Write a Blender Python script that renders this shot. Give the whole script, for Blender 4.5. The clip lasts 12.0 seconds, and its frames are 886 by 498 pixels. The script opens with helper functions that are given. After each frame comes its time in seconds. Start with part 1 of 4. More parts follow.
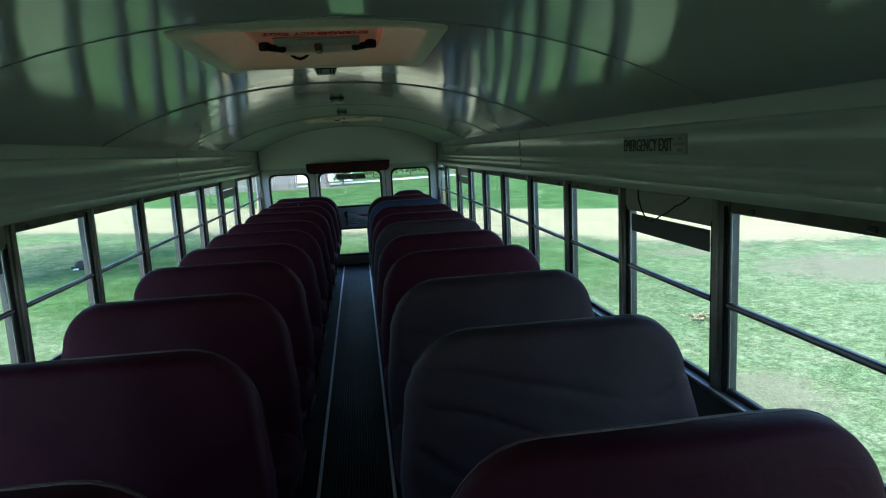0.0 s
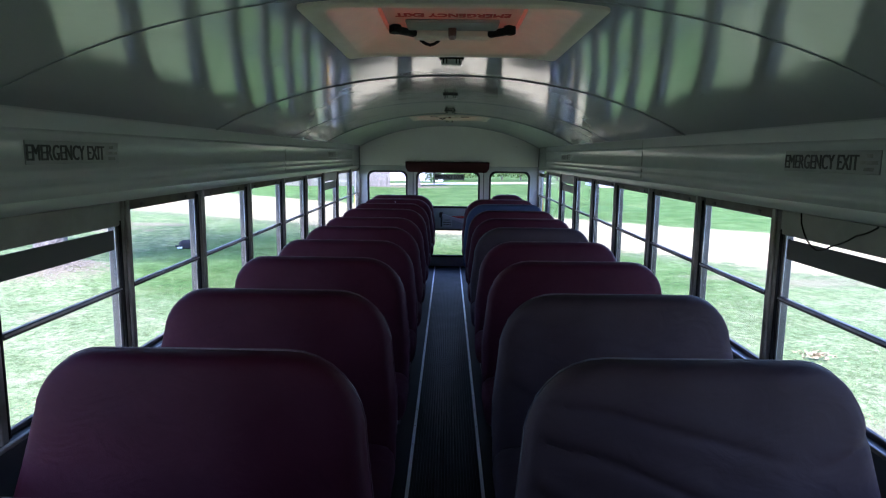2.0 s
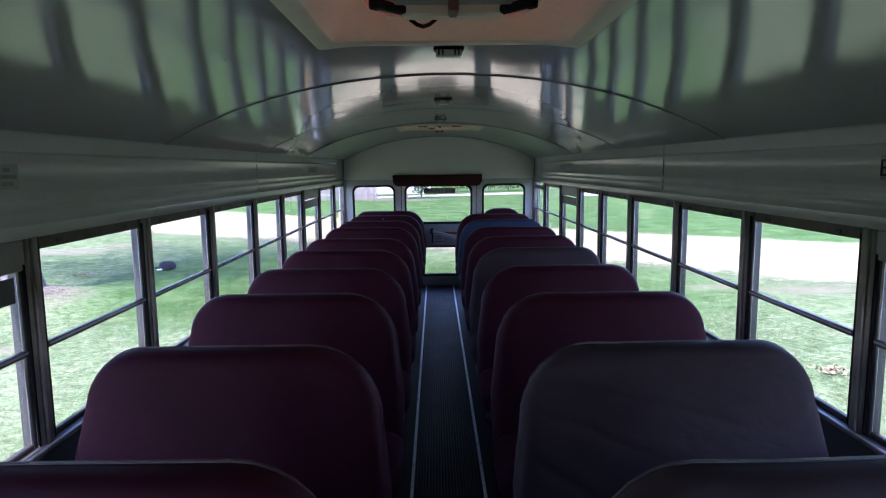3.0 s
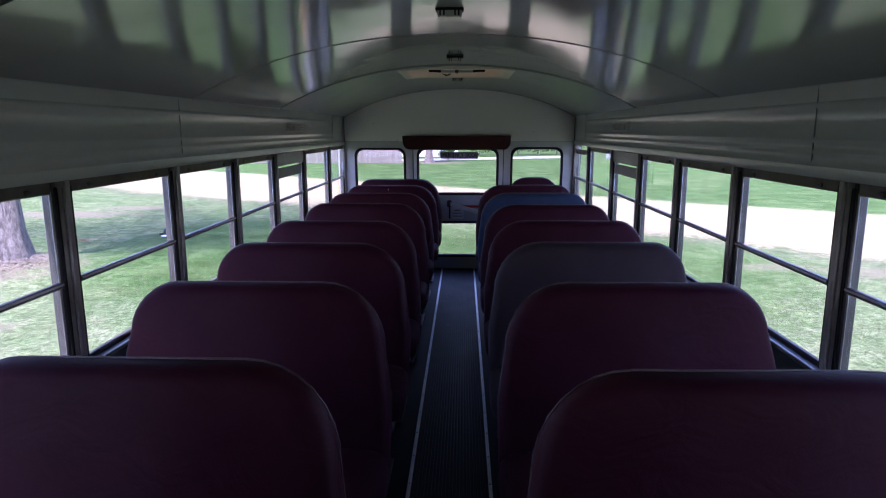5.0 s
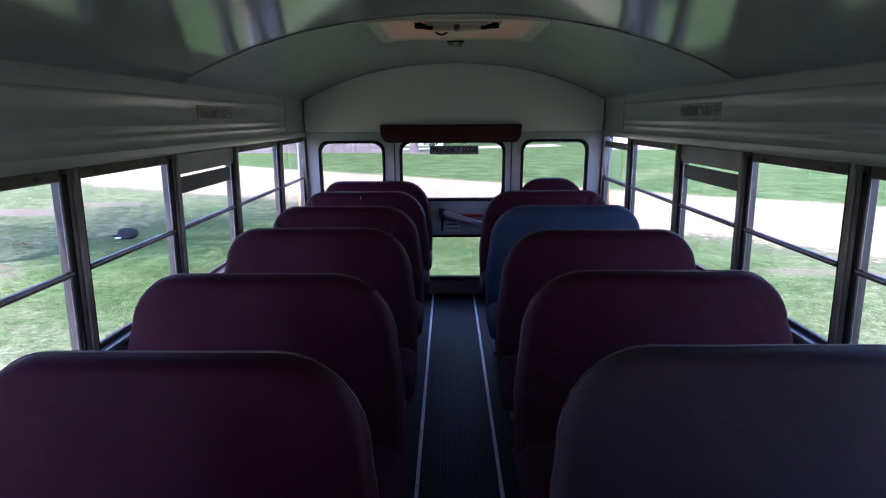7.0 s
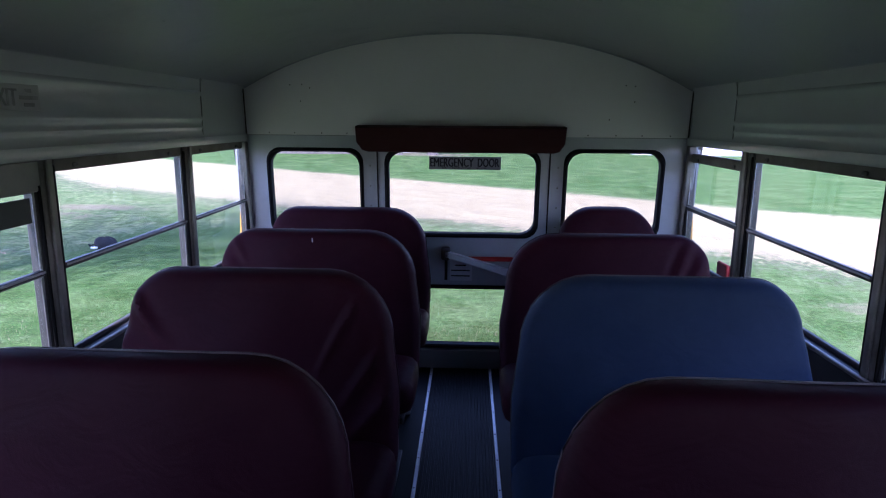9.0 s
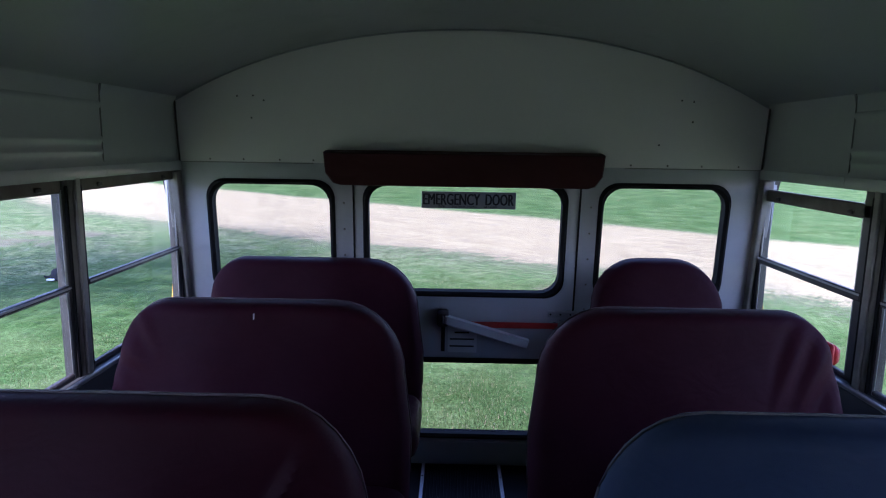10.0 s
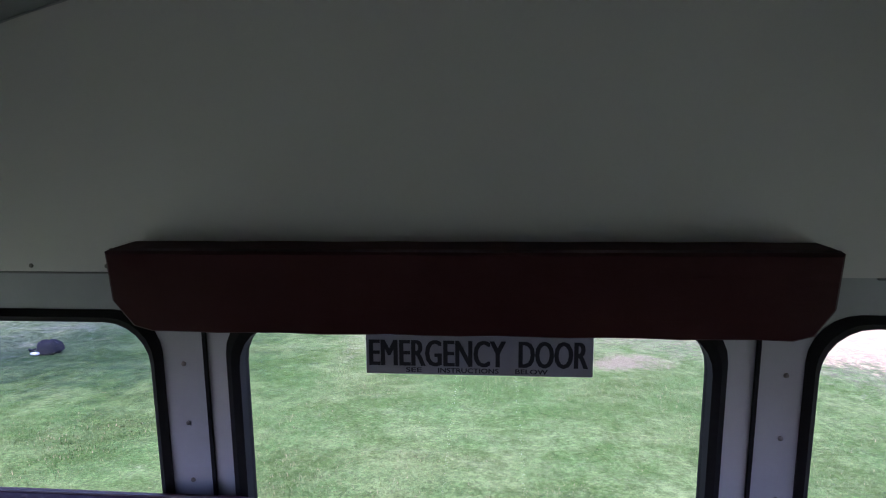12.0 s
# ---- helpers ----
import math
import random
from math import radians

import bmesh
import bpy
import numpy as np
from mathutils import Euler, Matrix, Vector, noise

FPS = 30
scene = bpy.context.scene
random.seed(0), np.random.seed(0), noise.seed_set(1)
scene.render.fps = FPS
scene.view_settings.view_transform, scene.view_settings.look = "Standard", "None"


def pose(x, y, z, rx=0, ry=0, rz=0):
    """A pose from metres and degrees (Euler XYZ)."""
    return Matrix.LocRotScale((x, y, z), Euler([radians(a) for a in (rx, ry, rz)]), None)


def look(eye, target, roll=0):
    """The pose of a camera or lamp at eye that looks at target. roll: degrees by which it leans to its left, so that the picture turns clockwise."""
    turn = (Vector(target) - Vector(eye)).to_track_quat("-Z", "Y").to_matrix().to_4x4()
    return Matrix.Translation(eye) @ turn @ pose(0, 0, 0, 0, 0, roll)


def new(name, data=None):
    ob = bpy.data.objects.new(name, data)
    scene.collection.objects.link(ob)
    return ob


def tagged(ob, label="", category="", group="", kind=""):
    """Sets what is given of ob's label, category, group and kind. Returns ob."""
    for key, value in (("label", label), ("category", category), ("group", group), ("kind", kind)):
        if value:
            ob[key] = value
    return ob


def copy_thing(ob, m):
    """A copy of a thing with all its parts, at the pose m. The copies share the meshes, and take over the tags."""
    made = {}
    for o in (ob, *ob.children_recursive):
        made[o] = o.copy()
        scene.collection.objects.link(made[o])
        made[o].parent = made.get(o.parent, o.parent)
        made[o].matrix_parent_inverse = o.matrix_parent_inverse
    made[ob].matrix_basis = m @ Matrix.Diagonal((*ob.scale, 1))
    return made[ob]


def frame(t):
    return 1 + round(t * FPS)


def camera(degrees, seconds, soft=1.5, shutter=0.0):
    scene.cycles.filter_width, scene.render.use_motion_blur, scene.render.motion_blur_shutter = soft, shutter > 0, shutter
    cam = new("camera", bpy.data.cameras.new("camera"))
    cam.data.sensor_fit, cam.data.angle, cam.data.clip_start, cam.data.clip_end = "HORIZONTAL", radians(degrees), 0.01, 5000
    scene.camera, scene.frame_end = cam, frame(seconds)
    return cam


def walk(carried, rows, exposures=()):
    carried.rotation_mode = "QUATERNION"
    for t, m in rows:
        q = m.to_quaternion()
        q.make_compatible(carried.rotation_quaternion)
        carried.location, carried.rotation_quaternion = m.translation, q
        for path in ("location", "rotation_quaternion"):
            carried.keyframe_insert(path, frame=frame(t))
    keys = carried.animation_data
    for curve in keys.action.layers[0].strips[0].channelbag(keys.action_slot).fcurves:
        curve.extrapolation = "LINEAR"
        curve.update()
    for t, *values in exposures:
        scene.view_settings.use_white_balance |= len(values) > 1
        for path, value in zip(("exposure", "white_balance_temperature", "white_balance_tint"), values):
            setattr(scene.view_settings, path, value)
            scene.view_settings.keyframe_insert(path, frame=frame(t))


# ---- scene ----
cam = camera(69.6, 12.0, soft=1.15)
PATH = [
    (0, (0.101, -8.372, 1.446), (0.347, -6.412, 1.137), -2.9),
    (0.5, (0.034, -8.361, 1.444), (-0.002, -6.385, 1.135), -0.8),
    (1, (0.004, -8.346, 1.451), (-0.091, -6.365, 1.198), -1.5),
    (1.5, (0.007, -8.303, 1.436), (-0.088, -6.323, 1.172), -0.2),
    (2, (-0.006, -8.161, 1.43), (-0.02, -6.182, 1.139), 0.7),
    (2.5, (-0.054, -7.936, 1.444), (-0.018, -5.953, 1.19), -0.2),
    (4.5, (0.015, -6.733, 1.402), (-0.058, -4.757, 1.096), -2.3),
    (4.6, (0.018, -6.671, 1.405), (-0.057, -4.697, 1.083), -2.0),
    (5, (0.047, -6.411, 1.407), (-0.016, -4.446, 1.039), -0.1),
    (5.5, (0.006, -6.058, 1.4), (-0.021, -4.094, 1.019), -1.4),
    (6, (-0.011, -5.68, 1.402), (-0.058, -3.714, 1.033), -0.9),
    (6.5, (-0.022, -5.307, 1.392), (-0.133, -3.346, 1.009), -0.2),
    (7, (-0.04, -4.968, 1.397), (-0.058, -3.007, 0.994), -0.3),
    (9, (0.021, -3.391, 1.377), (-0.054, -1.432, 0.98), 0.5),
    (9.5, (-0.062, -2.958, 1.379), (-0.102, -0.99, 1.028), -1.5),
    (10, (-0.058, -2.581, 1.375), (-0.087, -0.608, 1.051), 0.9),
    (10.5, (-0.034, -2.189, 1.388), (-0.134, -0.224, 1.029), 2.0),
    (11, (-0.046, -1.816, 1.404), (-0.04, 0.162, 1.108), 0.6),
    (11.5, (0.016, -1.442, 1.449), (-0.033, 0.546, 1.236), 0.3),
    (12, (0.025, -1.095, 1.425), (-0.128, 0.892, 1.248), -0.1),
]
# stops, kelvin and tint of the camera's automatic exposure
EXPOSURES = [(0.0, 2.10, 5270, 4), (1.0, 2.75, 5280, 30), (2.5, 2.65, 5320, 37), (4.5, 2.38, 5450, 54), (7.0, 2.38, 5450, 52), (9.5, 2.14, 5170, 46), (10.5, 2.04, 5250, 41), (11.0, 2.07, 5250, 38), (12.0, 2.48, 5480, 58)]
walk(cam, [(t, look(eye, target, roll)) for t, eye, target, roll in PATH], EXPOSURES)

# ---- world, sun, exposure ----
SUN_EL, SUN_AZ = radians(55), radians(188)  # the sun stands front left of the bus
world = bpy.data.worlds.new("world")
scene.world = world
world.use_nodes = True
wn = world.node_tree
sky = wn.nodes.new("ShaderNodeTexSky")
sky.sky_type, sky.sun_disc, sky.sun_elevation, sky.sun_rotation = "NISHITA", False, SUN_EL, SUN_AZ
wn.links.new(sky.outputs[0], wn.nodes["Background"].inputs[0])
wn.nodes["Background"].inputs[1].default_value = 0.15
sun = new("sun", bpy.data.lights.new("sun", "SUN"))
sun.data.energy, sun.data.angle, sun.data.color = 3.0, radians(1.2), (1.0, 0.95, 0.86)
sun_dir = Vector((math.sin(SUN_AZ) * math.cos(SUN_EL), math.cos(SUN_AZ) * math.cos(SUN_EL), math.sin(SUN_EL)))
sun.matrix_world = look(sun_dir * 60, (0, 0, 0))


# ---- materials ----
class Graph:
    """A small helper to write node trees."""

    def __init__(self, name):
        self.m = bpy.data.materials.new(name)
        self.m.use_nodes = True
        self.t = self.m.node_tree
        self.bsdf = self.t.nodes["Principled BSDF"]
        self.out = self.t.nodes["Material Output"]

    def node(self, kind, **values):
        n = self.t.nodes.new(kind)
        for key, value in values.items():
            setattr(n, key, value)
        return n

    def put(self, socket, value):
        if isinstance(value, bpy.types.NodeSocket):
            self.t.links.new(value, socket)
        else:
            socket.default_value = value

    def math(self, op, a, b=0.0, c=0.0):
        n = self.node("ShaderNodeMath", operation=op)
        for s, v in zip(n.inputs, (a, b, c)):
            self.put(s, v)
        return n.outputs[0]

    def pos(self):
        return self.node("ShaderNodeNewGeometry").outputs["Position"]

    def coord(self):
        return self.node("ShaderNodeTexCoord").outputs["Object"]

    def noise(self, vec, scale, detail=4.0, rough=0.55, distort=0.0):
        n = self.node("ShaderNodeTexNoise")
        for key, value in (("Vector", vec), ("Scale", scale), ("Detail", detail), ("Roughness", rough), ("Distortion", distort)):
            self.put(n.inputs[key], value)
        return n.outputs["Fac"]

    def scaled(self, vec, x, y, z):
        n = self.node("ShaderNodeVectorMath", operation="MULTIPLY")
        self.put(n.inputs[0], vec)
        n.inputs[1].default_value = (x, y, z)
        return n.outputs[0]

    def remap(self, v, a, b, c=0.0, d=1.0, smooth=False):
        n = self.node("ShaderNodeMapRange", interpolation_type="SMOOTHSTEP" if smooth else "LINEAR")
        for s, x in zip(n.inputs, (v, a, b, c, d)):
            self.put(s, x)
        return n.outputs[0]

    def mix(self, fac, a, b):
        n = self.node("ShaderNodeMix", data_type="RGBA")
        self.put(n.inputs[0], fac)
        self.put(n.inputs[6], a if isinstance(a, bpy.types.NodeSocket) else (*a, 1))
        self.put(n.inputs[7], b if isinstance(b, bpy.types.NodeSocket) else (*b, 1))
        return n.outputs[2]

    def bump(self, height, strength=0.3, distance=0.01, normal=None):
        n = self.node("ShaderNodeBump")
        n.inputs["Strength"].default_value, n.inputs["Distance"].default_value = strength, distance
        self.put(n.inputs["Height"], height)
        if normal:
            self.put(n.inputs["Normal"], normal)
        return n.outputs[0]

    def done(self, color=None, rough=None, metal=0.0, normal=None, spec=None, coat=None):
        b = self.bsdf.inputs
        if color is not None:
            self.put(b["Base Color"], color if isinstance(color, bpy.types.NodeSocket) else (*color, 1))
        if rough is not None:
            self.put(b["Roughness"], rough)
        b["Metallic"].default_value = metal
        if normal:
            self.put(b["Normal"], normal)
        if spec is not None:
            b["Specular IOR Level"].default_value = spec
        if coat:
            b["Coat Weight"].default_value, b["Coat Roughness"].default_value = coat
        return self.m


def surface(name, base, rough, metal=0.0, worn=None, scale=6.0, amount=0.35, grain=180.0, relief=0.1, depth=0.002, spec=None, coat=None, world_space=True):
    """A surface with broad staining, fine grain and a little relief."""
    g = Graph(name)
    p = g.pos() if world_space else g.coord()
    broad, fine = g.noise(p, scale, 5, 0.6), g.noise(p, grain, 3)
    worn = worn or tuple(c * 0.6 for c in base)
    fac = g.math("MULTIPLY", g.remap(broad, 0.4, 0.72), amount)
    fac = g.math("ADD", fac, g.math("MULTIPLY", fine, amount * 0.35))
    col = g.mix(fac, base, worn)
    r = g.math("ADD", rough - 0.06, g.math("MULTIPLY", broad, 0.14))
    return g.done(col, r, metal, g.bump(fine, relief, depth), spec, coat)


def ceiling_paint():
    g = Graph("ceiling_paint")
    p = g.pos()
    wave = g.noise(g.scaled(p, 1.0, 0.7, 1.0), 2.6, 2, 0.4)
    fine = g.noise(p, 140, 3)
    dirt = g.remap(g.noise(p, 3.2, 6, 0.65), 0.55, 0.8)
    col = g.mix(g.math("MULTIPLY", dirt, 0.25), (0.302, 0.315, 0.322), (0.21, 0.217, 0.215))
    n = g.bump(wave, 0.15, 0.02)
    n = g.bump(fine, 0.03, 0.0006, n)
    sep = g.node("ShaderNodeSeparateXYZ")
    g.put(sep.inputs[0], p)
    dull = g.remap(sep.outputs[1], -2.40, -2.36, 0.0, 0.24)  # the rearmost sheet has lost its gloss
    r = g.math("ADD", g.math("ADD", 0.08, dull), g.math("MULTIPLY", dirt, 0.12))
    return g.done(col, r, 0.0, n, 0.34)


def vinyl(name, base, worn):
    g = Graph(name)
    p = g.coord()
    rnd = g.node("ShaderNodeObjectInfo").outputs["Random"]
    broad = g.noise(p, 4.5, 5, 0.6)
    scuff = g.remap(g.noise(g.scaled(p, 1.0, 1.0, 3.5), 14, 6, 0.7, 0.6), 0.58, 0.78)
    grain = g.node("ShaderNodeTexVoronoi")
    g.put(grain.inputs["Vector"], p)
    grain.inputs["Scale"].default_value = 520
    fac = g.math("ADD", g.math("MULTIPLY", g.remap(broad, 0.4, 0.7), 0.45), g.math("MULTIPLY", scuff, 0.35))
    fac = g.math("ADD", fac, g.math("MULTIPLY", rnd, 0.15))
    col = g.mix(fac, base, worn)
    folds = g.noise(g.scaled(p, 1.0, 1.0, 1.6), 7.5, 3, 0.5, 0.9)
    n = g.bump(folds, 0.35, 0.012)
    n = g.bump(grain.outputs["Distance"], 0.18, 0.0008, n)
    r = g.math("ADD", 0.5, g.math("MULTIPLY", broad, 0.2))
    return g.done(col, r, 0.0, n, 0.11)


def glass_pane(name="window_glass", clean=(0.93, 0.96, 0.94), dusty=(0.86, 0.89, 0.87)):
    g = Graph(name)
    edge = g.node("ShaderNodeLayerWeight")
    edge.inputs["Blend"].default_value = 0.5
    sheen = g.math("ADD", 0.008, g.math("MULTIPLY", g.math("POWER", edge.outputs["Facing"], 4.0), 0.30))
    clear, gloss, both = g.node("ShaderNodeBsdfTransparent"), g.node("ShaderNodeBsdfGlossy"), g.node("ShaderNodeMixShader")
    smear = g.noise(g.pos(), 9, 5, 0.65)
    g.put(clear.inputs[0], g.mix(g.remap(smear, 0.5, 0.8), clean, dusty))
    gloss.inputs["Roughness"].default_value = 0.02
    for s, v in zip(both.inputs, (sheen, clear.outputs[0], gloss.outputs[0])):
        g.put(s, v)
    g.put(g.out.inputs["Surface"], both.outputs[0])
    return g.m


def backlit_film():
    """Grey printed film on glass, through which some daylight comes."""
    g = Graph("sign_film")
    tr, both = g.node("ShaderNodeBsdfTranslucent"), g.node("ShaderNodeMixShader")
    v = g.noise(g.pos(), 30, 4)
    g.put(tr.inputs[0], g.mix(v, (0.32, 0.32, 0.31), (0.24, 0.24, 0.23)))
    g.done(g.mix(v, (0.36, 0.345, 0.32), (0.26, 0.25, 0.235)), 0.4)
    for k, x in zip(both.inputs, (0.5, g.bsdf.outputs[0], tr.outputs[0])):
        g.put(k, x)
    g.put(g.out.inputs["Surface"], both.outputs[0])
    return g.m


def hatch_plastic(name, through_part, lit_a, lit_b, base):
    """Fibreglass, through which some daylight glows."""
    g = Graph(name)
    tr, both = g.node("ShaderNodeBsdfTranslucent"), g.node("ShaderNodeMixShader")
    v = g.noise(g.pos(), 20, 4)
    g.put(tr.inputs[0], g.mix(v, lit_a, lit_b))
    g.done(g.mix(v, base, tuple(c * 0.8 for c in base)), 0.4)
    for k, x in zip(both.inputs, (through_part, g.bsdf.outputs[0], tr.outputs[0])):
        g.put(k, x)
    g.put(g.out.inputs["Surface"], both.outputs[0])
    return g.m


def rubber_floor():
    g = Graph("ribbed_rubber")
    p = g.pos()
    sep = g.node("ShaderNodeSeparateXYZ")
    g.put(sep.inputs[0], p)
    dust = g.noise(p, 5, 6, 0.65)
    fine = g.noise(p, 160, 3)
    col = g.mix(g.math("MULTIPLY", g.remap(dust, 0.45, 0.75), 0.5), (0.006, 0.006, 0.007), (0.014, 0.014, 0.014))
    return g.done(col, g.math("ADD", 0.38, g.math("MULTIPLY", dust, 0.25)), 0.0, g.bump(fine, 0.15, 0.0015), 0.07)


def ground_mat():
    g = Graph("lawn_and_dirt")
    p = g.pos()
    sep = g.node("ShaderNodeSeparateXYZ")
    g.put(sep.inputs[0], p)
    x, y = sep.outputs[0], sep.outputs[1]
    warp = g.math("MULTIPLY", g.math("SUBTRACT", g.noise(p, 0.5, 6, 0.65), 0.5), 2.6)
    ragged = g.math("MULTIPLY", g.math("SUBTRACT", g.noise(p, 4.0, 7, 0.78), 0.5), 2.8)
    crumb = g.math("ADD", g.math("MULTIPLY", g.math("SUBTRACT", g.noise(p, 2.2, 8, 0.8), 0.5), 5.0), g.math("MULTIPLY", g.math("SUBTRACT", g.noise(p, 16, 6, 0.85), 0.5), 5.0))
    line = lambda c, k: g.math("SUBTRACT", c, g.math("MULTIPLY", x, k))
    edge_near = g.math("MAXIMUM", g.math("MINIMUM", line(11.1, 0.55), line(12.2, 0.87)), g.math("MAXIMUM", line(7.9, 0.31), line(4.6, 1.05)))
    edge_far = g.math("MAXIMUM", line(20.7, 0.72), 11.6)
    near = g.math("ADD", g.math("SUBTRACT", y, edge_near), g.math("ADD", g.math("ADD", warp, ragged), g.math("MULTIPLY", crumb, 0.28)))
    far = g.math("SUBTRACT", g.math("SUBTRACT", edge_far, y), g.math("MULTIPLY", g.math("ADD", warp, ragged), 0.5))
    road = g.math("MULTIPLY", g.remap(near, -0.1, 0.45, 0, 1, True), g.remap(far, -0.2, 0.7, 0, 1, True))

    def far_from(cx, cy, rx, ry):
        dx = g.math("DIVIDE", g.math("SUBTRACT", x, cx), rx)
        dy = g.math("DIVIDE", g.math("SUBTRACT", y, cy), ry)
        return g.math("ADD", g.math("MULTIPLY", dx, dx), g.math("MULTIPLY", dy, dy))

    def patch(cx, cy, rx, ry):
        return g.remap(g.math("ADD", far_from(cx, cy, rx, ry), crumb), 0.2, 1.2, 1, 0, True)

    # ragged ellipse in which the darker, greener grass is mixed in
    def deep_patch(cx, cy, rx, ry):
        return g.remap(g.math("ADD", far_from(cx, cy, rx, ry), ragged), 0.4, 1.3, 1, 0, True)

    bare = patch(-7.65, 4.0, 1.1, 1.1)
    for cx, cy, rx, ry, much in ((-11.6, 11.6, 2.4, 0.8, 1.0), (-10.0, 13.2, 1.5, 0.6, 0.9), (-5.9, 0.9, 0.4, 0.3, 0.6), (1.95, 8.0, 0.6, 0.45, 0.75), (9.0, 1.8, 1.9, 1.5, 0.9), (7.2, 4.4, 1.3, 0.6, 0.75),
                                 (5.6, 4.9, 0.8, 0.35, 0.6), (3.95, -3.0, 0.55, 0.7, 0.7), (-3.0, 41.5, 3.5, 2.2, 0.9)):
        bare = g.math("MAXIMUM", bare, g.math("MULTIPLY", patch(cx, cy, rx, ry), much))
    off = g.math("ABSOLUTE", g.math("SUBTRACT", y, g.math("ADD", 47.5, g.math("MULTIPLY", x, 0.45))))
    drive = g.math("MULTIPLY", g.remap(off, 1.6, 2.1, 1, 0, True), g.math("MULTIPLY", g.remap(x, -7.0, -6.0, 0, 1, True), g.remap(x, 9.0, 10.0, 1, 0, True)))
    blotch = g.noise(p, 0.8, 6, 0.7)
    tuft = g.noise(p, 11, 5, 0.8)
    fine = g.noise(p, 55, 3, 0.7)
    clump = g.noise(p, 5.5, 8, 0.78)
    straw = g.noise(p, 24, 4, 0.8)
    grass = g.mix(g.remap(blotch, 0.38, 0.62), (0.070, 0.128, 0.042), (0.146, 0.182, 0.082))
    grass = g.mix(g.math("MULTIPLY", g.remap(clump, 0.46, 0.58), 0.9), grass, (0.036, 0.072, 0.015))
    grass = g.mix(g.math("MULTIPLY", g.remap(tuft, 0.50, 0.60), 0.5), grass, (0.040, 0.066, 0.022))
    grass = g.mix(g.math("MULTIPLY", g.remap(fine, 0.52, 0.60), 0.7), grass, (0.185, 0.217, 0.110))
    thin = g.math("MULTIPLY", g.remap(g.noise(p, 2.3, 8, 0.78), 0.50, 0.66), g.remap(straw, 0.42, 0.6))
    grass = g.mix(g.math("MULTIPLY", thin, 0.8), grass, (0.31, 0.285, 0.20))
    grass = g.mix(g.math("MULTIPLY", g.remap(straw, 0.62, 0.68), 0.5), grass, (0.28, 0.25, 0.165))
    # grass beside the bus is paled, overexposed brightness put into its colour
    side = g.math("MULTIPLY", g.remap(g.math("ABSOLUTE", g.math("ADD", x, g.math("MULTIPLY", warp, 0.6))), 1.6, 3.2, 0, 1, True), g.remap(g.math("ADD", y, warp), 2.5, 5.5, 1, 0, True))
    grass = g.mix(g.math("MULTIPLY", side, g.remap(tuft, 0.3, 0.6, 0.42, 0.12)), grass, (0.180, 0.192, 0.115))
    deep = g.mix(g.remap(blotch, 0.4, 0.62), (0.044, 0.100, 0.026), (0.092, 0.146, 0.050))
    deep = g.mix(g.math("MULTIPLY", g.remap(g.noise(p, 1.1, 6, 0.75), 0.46, 0.58), 0.7), deep, (0.026, 0.066, 0.012))
    deep = g.mix(g.math("MULTIPLY", g.remap(fine, 0.5, 0.62), 0.5), deep, (0.102, 0.134, 0.043))
    grass = g.mix(g.math("MAXIMUM", g.remap(far, 0.3, -0.8, 0, 1, True), g.math("MAXIMUM", g.math("MULTIPLY", deep_patch(-4.4, 6.5, 3.0, 4.6), 0.95), g.math("MULTIPLY", deep_patch(0.5, 5.0, 6.0, 4.4), 0.85))), grass, deep)
    uneven = g.math("MULTIPLY", g.remap(g.noise(p, 30, 3, 0.7), 0.35, 0.65, 0.72, 1.28), g.remap(g.noise(p, 7, 5, 0.75), 0.35, 0.65, 0.76, 1.24))
    shade = g.node("ShaderNodeVectorMath", operation="SCALE")
    g.put(shade.inputs[0], grass)
    g.put(shade.inputs["Scale"], uneven)
    grass = shade.outputs[0]
    gravel = g.mix(g.remap(fine, 0.3, 0.75), (0.228, 0.191, 0.102), (0.358, 0.310, 0.172))
    gravel = g.mix(g.remap(g.noise(g.scaled(p, 1.0, 1.0, 1.0), 2.2, 6, 0.7), 0.5, 0.75), gravel, (0.201, 0.179, 0.117))
    across = g.math("ADD", g.math("MULTIPLY", x, 0.60), g.math("MULTIPLY", y, 0.80))
    along = g.math("SUBTRACT", g.math("MULTIPLY", x, 0.80), g.math("MULTIPLY", y, 0.60))
    lane = g.node("ShaderNodeCombineXYZ")
    g.put(lane.inputs[0], g.math("MULTIPLY", across, 2.2))
    g.put(lane.inputs[1], g.math("MULTIPLY", along, 0.3))
    track = g.noise(lane.outputs[0], 1.6, 6, 0.7)
    gravel = g.mix(g.math("MULTIPLY", g.remap(track, 0.44, 0.60), 0.45), gravel, (0.402, 0.352, 0.198))
    pebble = g.noise(p, 17, 5, 0.85)
    gravel = g.mix(g.math("MULTIPLY", g.remap(pebble, 0.52, 0.60), 0.75), gravel, (0.152, 0.126, 0.078))
    gravel = g.mix(g.math("MULTIPLY", g.remap(pebble, 0.44, 0.36), 0.6), gravel, (0.434, 0.414, 0.244))
    stones = g.noise(p, 6.5, 8, 0.85)
    gravel = g.mix(g.math("MULTIPLY", g.remap(stones, 0.53, 0.62), 0.55), gravel, (0.185, 0.155, 0.100))
    gravel = g.mix(g.math("MULTIPLY", g.remap(stones, 0.45, 0.38), 0.6), gravel, (0.467, 0.416, 0.261))
    dirt = g.mix(g.remap(fine, 0.3, 0.7), (0.102, 0.086, 0.058), (0.228, 0.200, 0.135))
    col = g.mix(bare, grass, dirt)
    col = g.mix(road, col, gravel)
